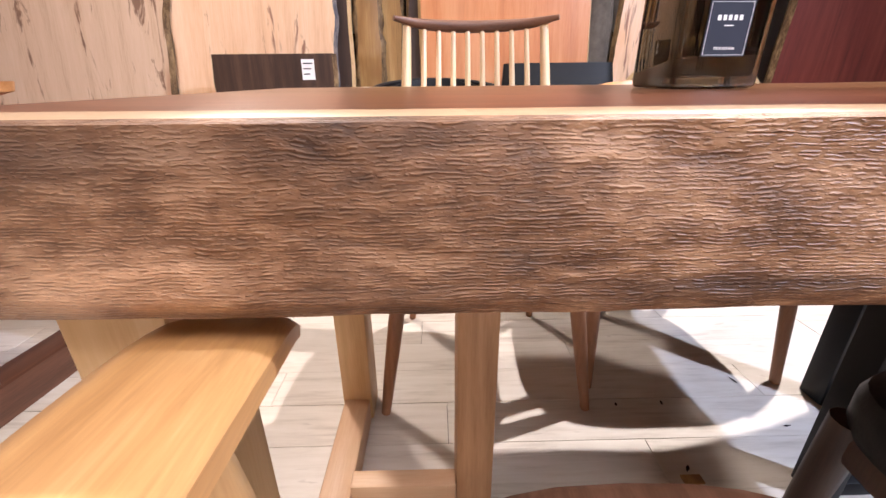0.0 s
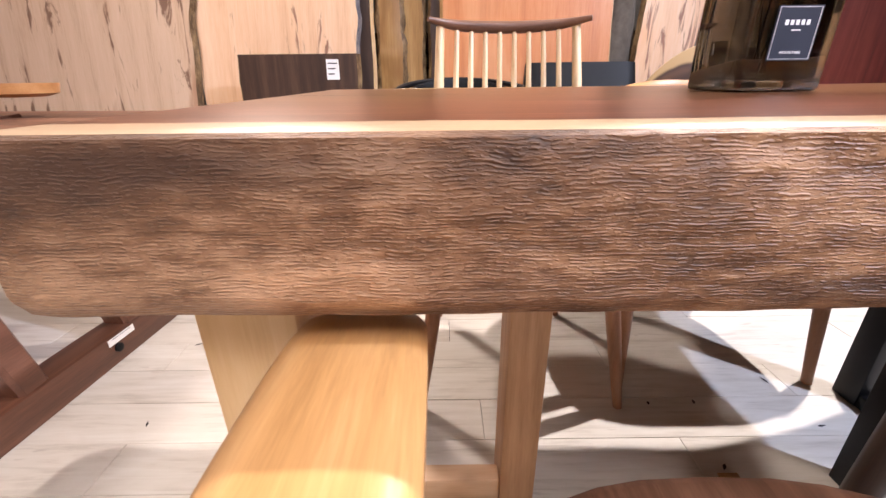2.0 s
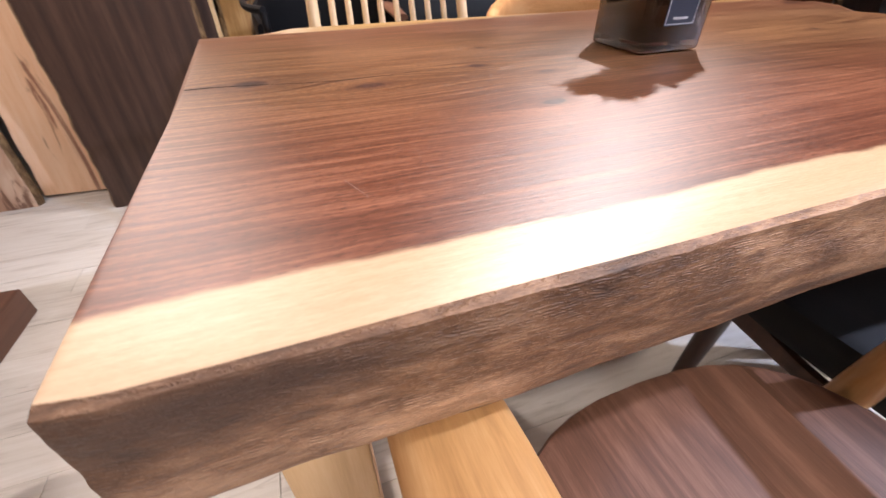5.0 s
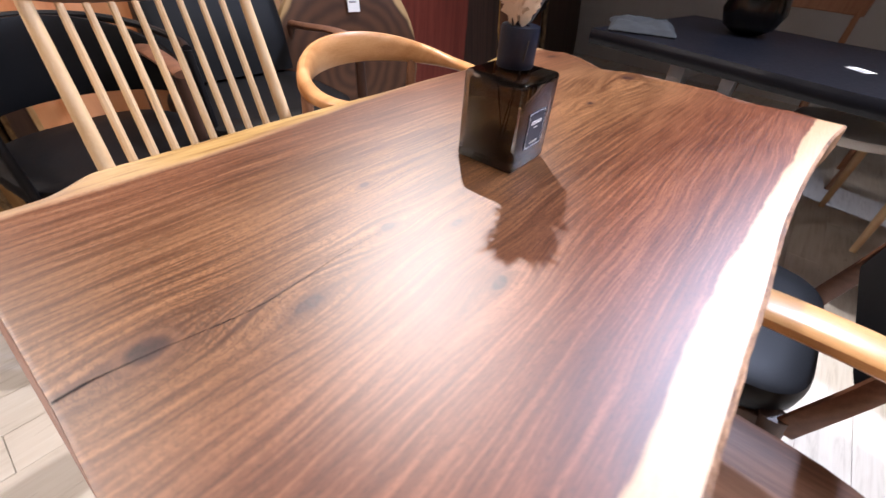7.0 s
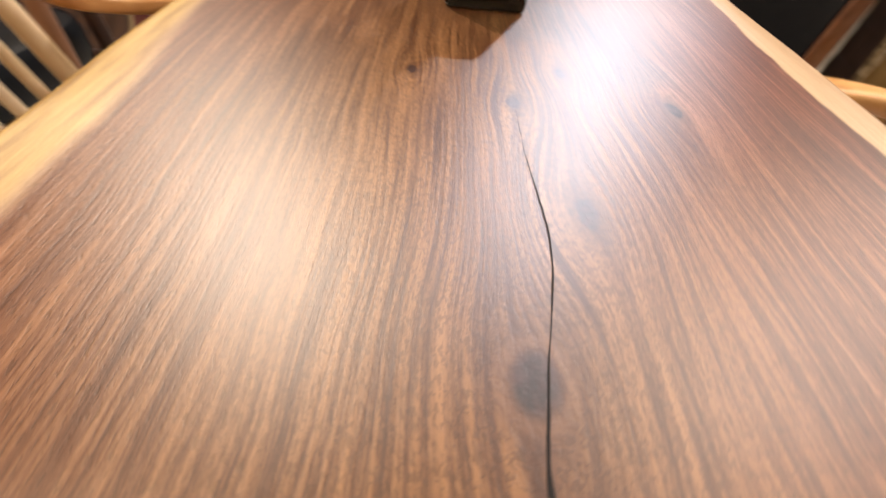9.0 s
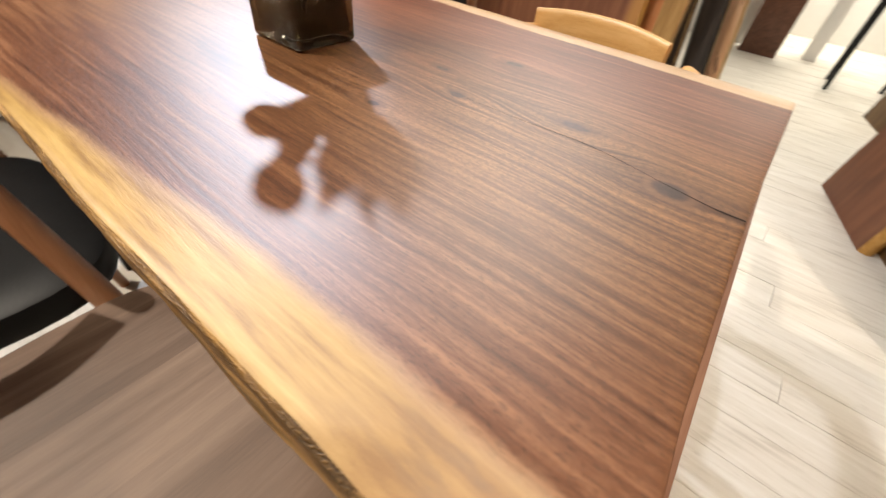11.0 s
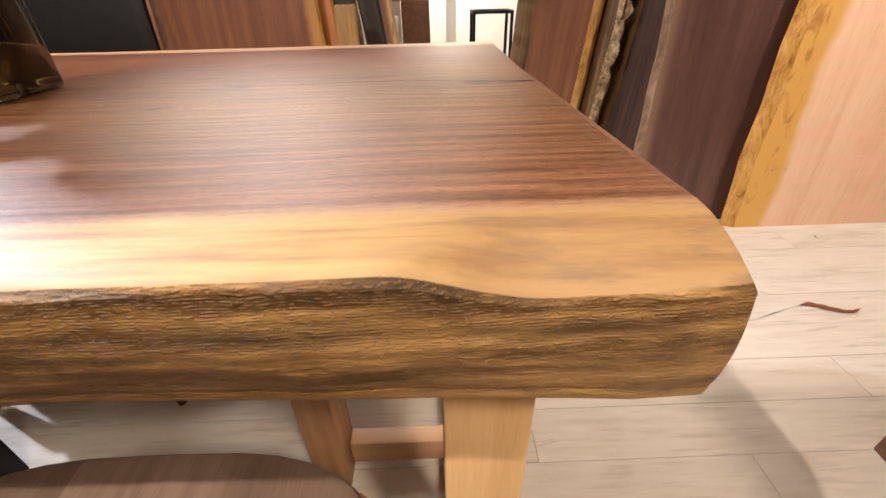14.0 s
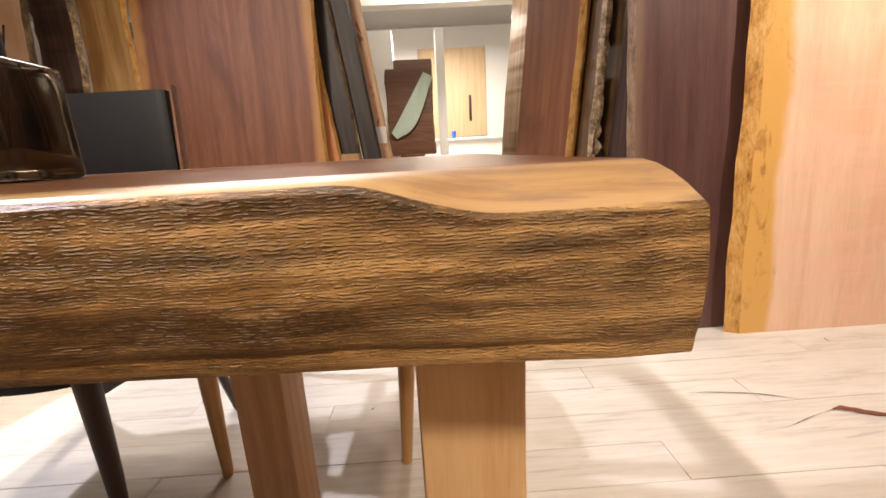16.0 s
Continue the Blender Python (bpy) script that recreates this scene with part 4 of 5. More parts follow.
# ---- chairs standing by the north wall ----
def shell_chair(m, label):
    ch = thing("black_armchair", m, label, "chair", "chairs by the wall")
    part("seat", plate(rounded(0, 0, 0.50, 0.46, 3.0), 0.40, 0.455, 0.018, 0.012), LEATHER, ch, "black leather seat")
    pts = [(0.27 * math.cos(math.radians(a)), 0.02 + 0.25 * math.sin(math.radians(a)), 0.68 + 0.05 * max(0, math.sin(math.radians(a)))) for a in range(-30, 211, 20)]
    part("hoop", sweep(pts, [(0.011, 0.011)] * len(pts), 8, n=3), BLACK, ch, "black bent tube arm hoop")
    pts = [(0.245 * math.cos(math.radians(a)), 0.02 + 0.225 * math.sin(math.radians(a)), 0.585 + 0.04 * math.sin(math.radians(a))) for a in range(-10, 191, 20)]
    part("backrest", sweep(pts, [(0.012, 0.060 + 0.050 * max(0, math.sin(math.radians(a)))) for a in range(-10, 191, 20)], 12, n=3, power=4), LEATHER, ch, "curved black leather backrest")
    for sx in (-1, 1):
        part("leg", rod((sx * 0.235, -0.105, 0.675), (sx * 0.235, -0.20, 0), 0.011, 0.010), BLACK, ch)
        part("leg", rod((sx * 0.16, 0.22, 0.71), (sx * 0.21, 0.22, 0), 0.011, 0.010), BLACK, ch)
    return ch


def lounge_chair(m, label):
    ch = thing("leather_lounge_chair", m, label, "chair", "chairs by the wall")
    part("seat", plate(rounded(0, 0, 0.54, 0.52, 5.0), 0.36, 0.47, 0.03, 0.0), LEATHER, ch, "black leather seat cushion")
    part("backrest", sweep([(0, 0.23, 0.47), (0, 0.27, 0.62), (0, 0.31, 0.79)], [(0.25, 0.04), (0.25, 0.045), (0.24, 0.03)], 16, up=(0, 1, 0), power=6), LEATHER, ch, "black leather back cushion")
    for sx in (-1, 1):
        part("armrest", sweep([(sx * 0.30, -0.25, 0.645), (sx * 0.305, -0.05, 0.655), (sx * 0.30, 0.18, 0.635), (sx * 0.28, 0.30, 0.63)], [(0.022, 0.011), (0.028, 0.012), (0.020, 0.013), (0.012, 0.016)], 12), CREST, ch, "dark wooden armrest")
        part("leg", rod((sx * 0.295, -0.20, 0.64), (sx * 0.29, -0.24, 0), 0.016, 0.012, 0.019), DARK, ch)
        part("leg", rod((sx * 0.285, 0.25, 0.63), (sx * 0.27, 0.32, 0), 0.016, 0.012, 0.019), DARK, ch)
        part("seat_rail", rod((sx * 0.28, -0.21, 0.34), (sx * 0.28, 0.28, 0.34), 0.018, 0.018), DARK, ch)
    return ch


shell_chair(pose(0.29, 1.46, 0, 0, 0, 8), "black leather armchair with a bent black tube hoop")
lounge_chair(pose(0.79, 1.52, 0, 0, 0, -4), "black leather lounge chair with dark wooden arms")

# ---- slabs leaning on the north wall ----
SPALT = wood("spalted_maple", (0.42, 0.27, 0.17), (0.59, 0.43, 0.30), (0.66, 0.50, 0.37), "Z", 9, 200, 0.5, (0.36, 0.18, 0.10), 0.7, streak=(0.13, 0.055, 0.03), streak_at=0.555)
PINK = wood("pale_pink_wood", (0.62, 0.36, 0.20), (0.76, 0.50, 0.31), (0.82, 0.60, 0.42), "Z", 7, 200, 0.48, (0.70, 0.36, 0.15), 0.5, streak=(0.22, 0.085, 0.055), streak_at=0.585)
ORANGE = wood("orange_cherry_wood", (0.42, 0.14, 0.045), (0.55, 0.21, 0.075), (0.64, 0.30, 0.13), "Z", 6, 180, 0.4, (0.66, 0.34, 0.17), 0.5)
WALNUT = wood("red_walnut_board", (0.095, 0.030, 0.014), (0.17, 0.060, 0.026), (0.24, 0.10, 0.045), "Z", 7, 260, 0.50, (0.10, 0.032, 0.014), 0.7, warp=0.12, sap=(0.51, 0.05, (0.40, 0.19, 0.055), (0.27, 0.11, 0.03)))
PLUM = wood("plum_brown_board", (0.052, 0.022, 0.020), (0.092, 0.042, 0.037), (0.135, 0.068, 0.058), "Z", 12, 260, 0.38, sap=(0.22, 0.028, (0.20, 0.125, 0.085), (0.11, 0.06, 0.04)))
MUD = wood("dark_brown_board", (0.018, 0.009, 0.006), (0.045, 0.022, 0.014), (0.085, 0.046, 0.030), "Z", 22, 260, 0.5)
RED = wood("padauk_red_board", (0.085, 0.014, 0.010), (0.15, 0.028, 0.018), (0.21, 0.05, 0.03), "Z", 26, 260, 0.4)
BURL = wood("honey_burl_board", (0.17, 0.085, 0.022), (0.32, 0.175, 0.055), (0.50, 0.31, 0.12), "Z", 9, 180, 0.5, (0.20, 0.09, 0.025), 0.8)
GREY = wood("black_stained_board", (0.006, 0.005, 0.004), (0.020, 0.015, 0.012), (0.055, 0.040, 0.031), "Z", 12, 240, 0.45)
HONEY = bark_material("honey_sap_edge", (0.22, 0.09, 0.018), (0.50, 0.26, 0.065), (0.66, 0.40, 0.14), "Z", 0.4)
ROUGH = bark_material("rough_bark", (0.030, 0.017, 0.009), (0.13, 0.078, 0.036), (0.38, 0.26, 0.13), "Z", 0.5)
OLIVE = wood("olive_brown_board", (0.035, 0.018, 0.008), (0.12, 0.062, 0.022), (0.24, 0.14, 0.055), "Z", 14, 220, 0.55, (0.035, 0.019, 0.010), 0.7)
GNARL = bark_material("gnarled_pale_bark", (0.018, 0.011, 0.006), (0.24, 0.155, 0.075), (0.62, 0.47, 0.28), "Z", 0.22, 2.0)
INDIGO = bark_material("blue_stained_edge", (0.035, 0.04, 0.055), (0.12, 0.12, 0.14), (0.50, 0.40, 0.32), "Z", 0.5)
PALE_EDGE = bark_material("pale_sap_edge", (0.50, 0.30, 0.13), (0.64, 0.44, 0.22), (0.74, 0.56, 0.33), "Z", 0.5)


def lean_north(x, y, deg, roll=0.0, yaw=0.0):
    return pose(x, y, 0.0015, -deg, roll, yaw)


N = lean_north
slab(N(-1.46, 1.74, 8, 2), (1.02, 2.15, 0.05), 3, SPALT, ROUGH, "spalted maple slab with dark streaks leaning on the wall", 0.04)
slab(N(-0.59, 1.80, 7, 2.5), (0.70, 2.2, 0.05), 7, PINK, INDIGO, "pale pinkish slab with a blue-stained live edge", 0.05)
dark_short = slab(N(-0.395, 1.62, 4.5), (0.49, 0.835, 0.045), 12, MUD, ROUGH, "short dark brown slab with rough end, tagged", 0.03)
tag_card(dark_short, pose(0.14, -0.0015, 0.775), 0.052, 0.078, 3)
slab(N(-0.19, 1.87, 6), (0.14, 2.2, 0.05), 15, MUD, PALE_EDGE, "narrow dark brown slab with pale edge", 0.015)
slab(N(-0.045, 1.90, 6), (0.11, 2.2, 0.05), 21, BURL, ROUGH, "honey-coloured slab with gnarled edge", 0.03, 0.02)
slab(N(0.06, 1.96, 5), (0.10, 2.1, 0.05), 25, BURL, ROUGH, "narrow streaked honey slab", 0.03, 0.012)
slab(N(0.20, 1.92, 6), (0.11, 2.2, 0.05), 29, MUD, ROUGH, "dark brown slab standing behind the chairs", 0.02)
slab(N(0.60, 1.86, 7), (0.78, 2.25, 0.05), 31, ORANGE, PALE_EDGE, "broad orange cherry slab with paler margin", 0.012)
slab(N(1.20, 1.88, 6, 4), (0.27, 2.2, 0.05), 37, PINK, ROUGH, "pale slab with brown stripes", 0.025)
slab(N(1.50, 1.86, 6, 6), (0.28, 2.2, 0.05), 41, BURL, ROUGH, "striped honey and brown slab", 0.03)
slab(N(1.98, 1.72, 7, 8), (0.60, 2.2, 0.05), 43, RED, ROUGH, "deep red padauk slab", 0.02)
slab(N(2.55, 1.80, 7), (0.55, 2.2, 0.05), 46, MUD, ROUGH, "dark brown slab", 0.03)
slab(N(3.15, 1.80, 7), (0.60, 2.2, 0.05), 48, WALNUT, HONEY, "red-brown walnut slab with honey edge", 0.03)
slab(N(3.85, 1.80, 7), (0.60, 2.2, 0.05), 49, MUD, ROUGH, "dark brown slab", 0.03)


def lump_mass(cx, cy, z0, z1, r, seed):
    bm = bmesh.new()
    bmesh.ops.create_icosphere(bm, subdivisions=4, radius=1)
    for v in bm.verts:
        k = 1 + 0.35 * noise.noise(v.co * 2.2 + Vector((seed, 0, 0))) + 0.18 * noise.noise(v.co * 6 + Vector((0, seed, 0)))
        v.co = Vector((cx + v.co.x * r * k, cy + v.co.y * r * 0.5 * k, (z0 + z1) / 2 + v.co.z * (z1 - z0) / 2 * (0.9 + 0.1 * k)))
    return bm


tagged(part("gnarled_log", lump_mass(1.03, 2.02, 0.0, 1.5, 0.075, 3), STONE), "grey gnarled log standing between slabs", "log")

# round cookie cut with a tag
cook = thing("round_wood_slice", pose(1.32, 1.60, 0.0, 0, 0, -14), "round dark walnut slice with pale rim, tagged", "wood slab")
out = [(0.34 * math.cos(a) * (1 + 0.05 * math.sin(2 * a + 1)), 0.44 + 0.43 * math.sin(a)) for a in [2 * math.pi * k / 60 for k in range(60)]]
COOKIE = Nodes("walnut_slice")
_n = COOKIE
_x, _y, _z = _n.xyz(_n.co())[:3]
_r = _n.math("SQRT", _n.math("ADD", _n.math("POWER", _x, 2.0), _n.math("POWER", _n.math("SUBTRACT", _y, 0.44), 2.0)))
_r = _n.math("ADD", _r, _n.math("MULTIPLY", _n.noise(_n.co(), 3.0, 3.0), 0.12))
_f = _n.math("MULTIPLY_ADD", _n.math("SINE", _n.math("MULTIPLY", _r, 120.0)), 0.3, 0.5)
_c = _n.mix(_f, (0.035, 0.015, 0.008), (0.11, 0.05, 0.025))
_c = _n.mix(step(_n, _r, 0.40, 0.42), _c, (0.45, 0.30, 0.14))
COOKIE = _n.end(_c, 0.4)
sl = part("slice", plate(out, 0, 0.05, 0.006), (COOKIE,), cook, "", pose(0, 0.05, 0, 82, 0, 0))
tag_card(cook, pose(0.03, 0.085, 0.70, -8), 0.055, 0.07, 2)

# dark brick pier showing between the slabs
wallb = structure("brick_facing", box(-0.2, 1.5, 2.27, 2.318, 0, 0.96, 0), CRACK, "dark brick facing low on the wall", "wall")
brick = mesh_of(box(-0.103, 0.103, -0.012, 0.012, -0.030, 0.030, 0.004, 1), BRICK, "brick")
for r in range(13):
    for c in range(8):
        b = new("brick", brick)
        b.matrix_basis = pose(-0.08 + c * 0.216 + (0.108 if r % 2 else 0), 2.264 + 0.003 * rng.random(), 0.038 + r * 0.0715)
        b.parent = wallb

# ---- second table to the west ----
wt = thing("walnut_table", pose(-0.56, 0.70, 0, 0, 0, -4), "dark walnut slab table on a heavy dark sled base", "table")
part("tabletop", live_slab(0.70, 1.7, 0.045, 61, 0.02, 0, 0.012), (SEAT, DARK_Y), wt, "streaky walnut slab top", pose(0, 0, 0.66, -90, 0, 90))
for x in (-0.22, -1.40):
    part("foot_beam", box(x - 0.045, x + 0.045, -0.34, 0.34, 0, 0.085, 0.004), DARK_Y, wt, "dark walnut floor beam with bolt")
    for y in (-0.13, 0.17):
        part("leg", sweep([(x, y, 0.08), (x - 0.10, y - 0.04, 0.66)], [(0.040, 0.035), (0.040, 0.035)], 8, up=(0, 1, 0), power=6, n=2), DARK_Y, wt)
    part("bolt", lathe([(0.013, 0), (0.013, 0.006), (0.008, 0.009)], 16), BLACK, wt, "", pose(x + 0.045, 0.08, 0.045, 0, 90, 0))
part("stretcher", box(-1.36, -0.26, -0.03, 0.03, 0.30, 0.37, 0.004), DARK_Y, wt)
tag_card(wt, pose(-0.174, 0.10, 0.07, 0, 0, 90), 0.09, 0.02, 1)
tray = thing("wooden_tray", pose(-0.80, 0.86, 0.7065), "small round reddish wooden tray on the walnut table", "tray")
part("bowl", lathe([(0.05, 0), (0.075, 0.008), (0.08, 0.03), (0.074, 0.03), (0.07, 0.012), (0.01, 0.009)], 32), CHERRY, tray)

# ---- black table to the east ----
et = thing("black_table", pose(1.885, 0.80, 0, 0, 0, -10.4), "large near-black table with steel trestles", "table")
part("tabletop", live_slab(0.95, 2.1, 0.055, 71, 0.03, 0, 0.010), (NAVY, NAVY), et, "near-black slab top", pose(0.48, 0, 0.645, 90, 0, 0))
for y in (-0.35, -1.75):
    for x in (0.14, 0.80):
        part("leg", box(x - 0.03, x + 0.03, y - 0.03, y + 0.03, 0, 0.642, 0.003), STEEL, et, "square steel leg")
    part("rail", box(0.11, 0.83, y - 0.025, y + 0.025, 0.58, 0.64, 0.003), STEEL, et)
part("rail", box(0.44, 0.50, -1.75, -0.35, 0.57, 0.62, 0.003), STEEL, et)
tg = tag_card(et, pose(0.365, -0.835, 0.7022, -90, 0, 60), 0.075, 0.05, 2)
vase = thing("glass_vase", pose(2.45, 0.33, 0.7012), "dark round glass vase on the black table", "vase")
part("body", lathe([(0.05, 0), (0.10, 0.03), (0.125, 0.09), (0.11, 0.16), (0.07, 0.20), (0.06, 0.20), (0.10, 0.155), (0.115, 0.09), (0.09, 0.035), (0.02, 0.012)], 32), VASE, vase)


def cloth(seed):
    bm = bmesh.new()
    vs = [[None] * 19 for _ in range(15)]
    for layer, dz in ((0, 0.0), (1, 0.006)):
        for i in range(15):
            for j in range(19):
                x, y = (i / 14 - 0.5) * 0.30, (j / 18 - 0.5) * 0.26
                h = 0.02 + 0.03 * abs(noise.noise(Vector((x * 9, y * 9, seed)))) + 0.012 * noise.noise(Vector((x * 30, y * 30, seed)))
                e = max(abs(x) / 0.15, abs(y) / 0.13)
                vs[i][j] = bm.verts.new((x + 0.02 * noise.noise(Vector((y * 11, 0, 1))), y + 0.02 * noise.noise(Vector((x * 11, 2, 0))), dz + h * (1 - e ** 6)))
        for i in range(14):
            for j in range(18):
                bm.faces.new((vs[i][j], vs[i + 1][j], vs[i + 1][j + 1], vs[i][j + 1]))
    return bm


tagged(part("folded_cloth", cloth(3), FABRIC, None, "", pose(2.08, 0.66, 0.7012, 0, 0, 20)), "rumpled grey cloth on the black table corner", "cloth")

wc = thing("white_seat_chair", pose(2.42, -0.20, 0, 0, 0, 200), "pale wooden chair with a white round seat tucked under the table", "chair")
part("seat", plate(rounded(0, 0, 0.42, 0.40, 2.4), 0.42, 0.46, 0.012, -0.006), WHITE, wc, "white padded seat")
for sx in (-1, 1):
    part("leg", rod((sx * 0.16, -0.14, 0.43), (sx * 0.2, -0.19, 0), 0.016, 0.012), ASH, wc)
    part("leg", rod((sx * 0.18, 0.19, 0.63), (sx * 0.2, 0.2, 0), 0.014, 0.013, 0.018), ASH, wc)
part("crest_rail", sweep([(-0.2, 0.19, 0.61), (0, 0.23, 0.615), (0.2, 0.19, 0.61)], [(0.010, 0.026), (0.012, 0.028), (0.010, 0.026)], 10, power=3), ASH, wc)
def brown_chair(m):
    bc = thing("brown_chair", m, "reddish brown wooden chair beyond the black table", "chair", "brown chairs")
    part("seat", plate(rounded(0, 0, 0.42, 0.40, 3.0), 0.42, 0.45, 0.010, 0.006), SEAT, bc)
    for sx in (-1, 1):
        part("leg", rod((sx * 0.17, -0.15, 0.43), (sx * 0.2, -0.19, 0), 0.016, 0.012), BROWN_LEG, bc)
        part("leg", rod((sx * 0.18, 0.18, 0.80), (sx * 0.2, 0.2, 0), 0.014, 0.013, 0.018), BROWN_LEG, bc)
    part("crest_rail", sweep([(-0.21, 0.17, 0.80), (0, 0.22, 0.81), (0.21, 0.17, 0.80)], [(0.010, 0.04), (0.012, 0.05), (0.010, 0.04)], 10, power=3), BROWN_LEG, bc)
    return bc


first = brown_chair(pose(3.10, 0.15, 0, 0, 0, -90))
copy_thing(first, pose(3.10, -0.55, 0, 0, 0, -96))

# ---- slabs to the south-west ----
def lean_south(x, y, deg, roll=0.0, yaw=180.0):
    return pose(x, y, 0.0015, 0, 0, yaw) @ pose(0, 0, 0, -deg, roll, 0)


S = lean_south
PLUM_EDGE = bark_material("brown_sap_edge", (0.09, 0.05, 0.028), (0.20, 0.125, 0.075), (0.33, 0.22, 0.14), "Z", 0.5)
SAKURA = wood("pale_cherry_board", (0.62, 0.38, 0.24), (0.74, 0.50, 0.34), (0.81, 0.59, 0.43), "Z", 4, 160, 0.42, (0.72, 0.38, 0.25), 0.55, sap=(0.55, 0.10, (0.64, 0.36, 0.10), (0.30, 0.12, 0.03)), figure=(0.80, 0.48, 0.36))
slab(S(-0.868, -0.575, 2.0, -1.0), (0.44, 2.1, 0.05), 81, PLUM, PLUM_EDGE, "plum-brown slab with a light live edge", 0.02)
slab(S(-1.585, -0.510, 2.2, -0.6), (1.10, 2.1, 0.05), 86, SAKURA, HONEY, "broad pale cherry slab with honey live edge", 0.018, 0.0, True, True, "wood_slab", 0.0, 0.04)
# MUD faces here carry the shade of the gaps between boards as colour
for x, y, w, seed, face, edge, txt, lump in (
        (-0.815, -0.80, 0.34, 91, MUD, ROUGH, "slab seen on its bark edge, face darkened like the shaded gap", 0.012),
        (-0.785, -0.93, 0.40, 93, OLIVE, GNARL, "dark bark-edged slab in the row of stored boards", 0.022),
        (-0.76, -1.16, 0.40, 94, MUD, ROUGH, "stored slab with its face darkened like the shaded gap", 0.004),
        (-0.61, -1.14, 0.46, 95, OLIVE, GNARL, "slab with a pale deeply gnarled bark edge", 0.036),
        (-0.52, -1.175, 0.50, 97, WALNUT, HONEY, "red-brown walnut slab with honey edge", 0.006),
        (-0.67, -2.45, 0.52, 101, OLIVE, GNARL, "olive-brown slab with bark pockets", 0.030)):
    cx, cy = x + w / 2 * 0.29, y - w / 2 * 0.957
    slab(pose(cx, cy, 0.0015, 0, 0, 107) @ pose(0, 0, 0, -6, 0, 0), (w, 2.1, 0.055), seed, face, edge, txt, 0.025, lump)
bag = part("blue_bag", lump_mass(-0.86, -0.93, 0.0, 0.055, 0.06, 9), BLUE)
tagged(bag, "crumpled blue plastic bag on the floor", "bag")

# ---- slabs and boards to the south ----
slab(S(1.22, -1.62, 5, 0), (1.02, 2.25, 0.05), 111, WALNUT, HONEY, "broad red-brown walnut slab with honey edges", 0.02)
slab(S(1.83, -1.64, 5, -3), (0.25, 2.2, 0.05), 113, BURL, HONEY, "narrow brown board with honey edge", 0.02)
slab(S(2.13, -1.66, 5, -3), (0.20, 2.2, 0.05), 114, MUD, GNARL, "dark slab with gnarled bark edge", 0.03, 0.02)
slab(S(2.60, -1.65, 5), (0.50, 2.2, 0.05), 117, PINK, ROUGH, "pale pinkish slab with dark streaks", 0.04)
slab(S(3.3, -1.7, 5), (0.70, 2.2, 0.05), 119, MUD, ROUGH, "dark brown slab", 0.04)
slab(S(0.64, -1.72, 5, -6), (0.13, 2.1, 0.05), 121, ORANGE, HONEY, "narrow orange board with live edge", 0.025)
slab(S(0.52, -1.78, 5, -7), (0.15, 2.1, 0.05), 123, GREY, ROUGH, "grey-brown stained board", 0.012)
slab(S(0.36, -1.84, 5, -8), (0.10, 2.1, 0.05), 125, GREY, GREY, "dark grey board with sawn edges", 0.004)
slab(S(0.28, -1.98, 5, -8), (0.06, 2.1, 0.05), 127, PINK, PALE_EDGE, "narrow pale board", 0.006)
tagged(part("offcut", box(0.50, 0.60, -1.68, -1.60, 0.0, 0.74, 0.003), BURL), "honey-coloured offcut standing between boards", "offcut")

# ---- workshop room seen through the gap ----
structure("beam", box(-3.3, 4.6, -3.35, -3.20, 2.02, 2.7, 0.004), WHITE, "white boxed beam over the opening", "beam")
structure("beam", box(-3.3, 4.6, -2.72, -2.60, 2.42, 2.7, 0.004), BLACK, "black ceiling beam", "beam")
structure("wall_partition", box(-0.16, -0.06, -4.3, -4.1, 0, 2.05, 0.004), WHITE, "white partition post", "wall")
structure("wall_partition", box(0.42, 1.8, -4.3, -4.1, 0, 2.05, 0.004), WHITE, "white partition wall", "wall")
art = thing("resin_table_top", pose(0.26, -4.0, 0.70, 0, 0, 180), "dark live-edge board with a pale green resin river", "wood slab")
part("board", live_slab(0.52, 1.05, 0.04, 131, 0.03), (CREST, ROUGH), art, "", pose(0, 0, 0, -6, 0, 0))
part("resin", sweep([(-0.20, -0.004, 0.22), (-0.02, -0.010, 0.40), (0.22, -0.012, 0.86)], [(0.05, 0.012), (0.10, 0.012), (0.06, 0.012)], 10, up=(0, 1, 0)), TEAL, art, "pale green resin inlay")
art2 = part("bench_block", box(0.12, 0.40, -4.05, -3.85, 0, 0.70, 0.006), DARK_Y)
tagged(art2, "dark wooden block under the resin board", "block")
pl = thing("plywood_panel", pose(-0.40, -6.458, 0.95), "light plywood tool panel on the wall", "panel")
part("sheet", box(-0.56, 0.56, -0.02, 0.0, 0, 1.42, 0.003), wood("light_plywood", (0.60, 0.40, 0.22), (0.70, 0.50, 0.30), (0.76, 0.58, 0.38), "Z", 8, 160, 0.6), pl)
for x, z in ((-0.28, 0.25), (0.25, 0.30)):
    part("tool", box(x - 0.02, x + 0.02, 0.0, 0.03, z, z + 0.42, 0.006), DARK, pl, "hanging dark tool")
wb = thing("white_bench", pose(-0.40, -5.1, 0), "white workbench with a blue can on it", "bench")
part("front", box(-0.6, 0.6, -0.25, 0.0, 0, 0.86, 0.004), WHITE, wb)
part("worktop", box(-0.62, 0.62, -0.28, 0.03, 0.86, 0.89, 0.004), WHITE, wb)
can = part("blue_can", lathe([(0.03, 0.891), (0.033, 0.895), (0.033, 0.985), (0.02, 1.0)], 20, -0.30, -5.2), BLUE)
tagged(can, "small blue can on the white bench", "can")
st = thing("metal_stool", pose(-0.45, -3.5, 0), "black metal frame stool", "stool")
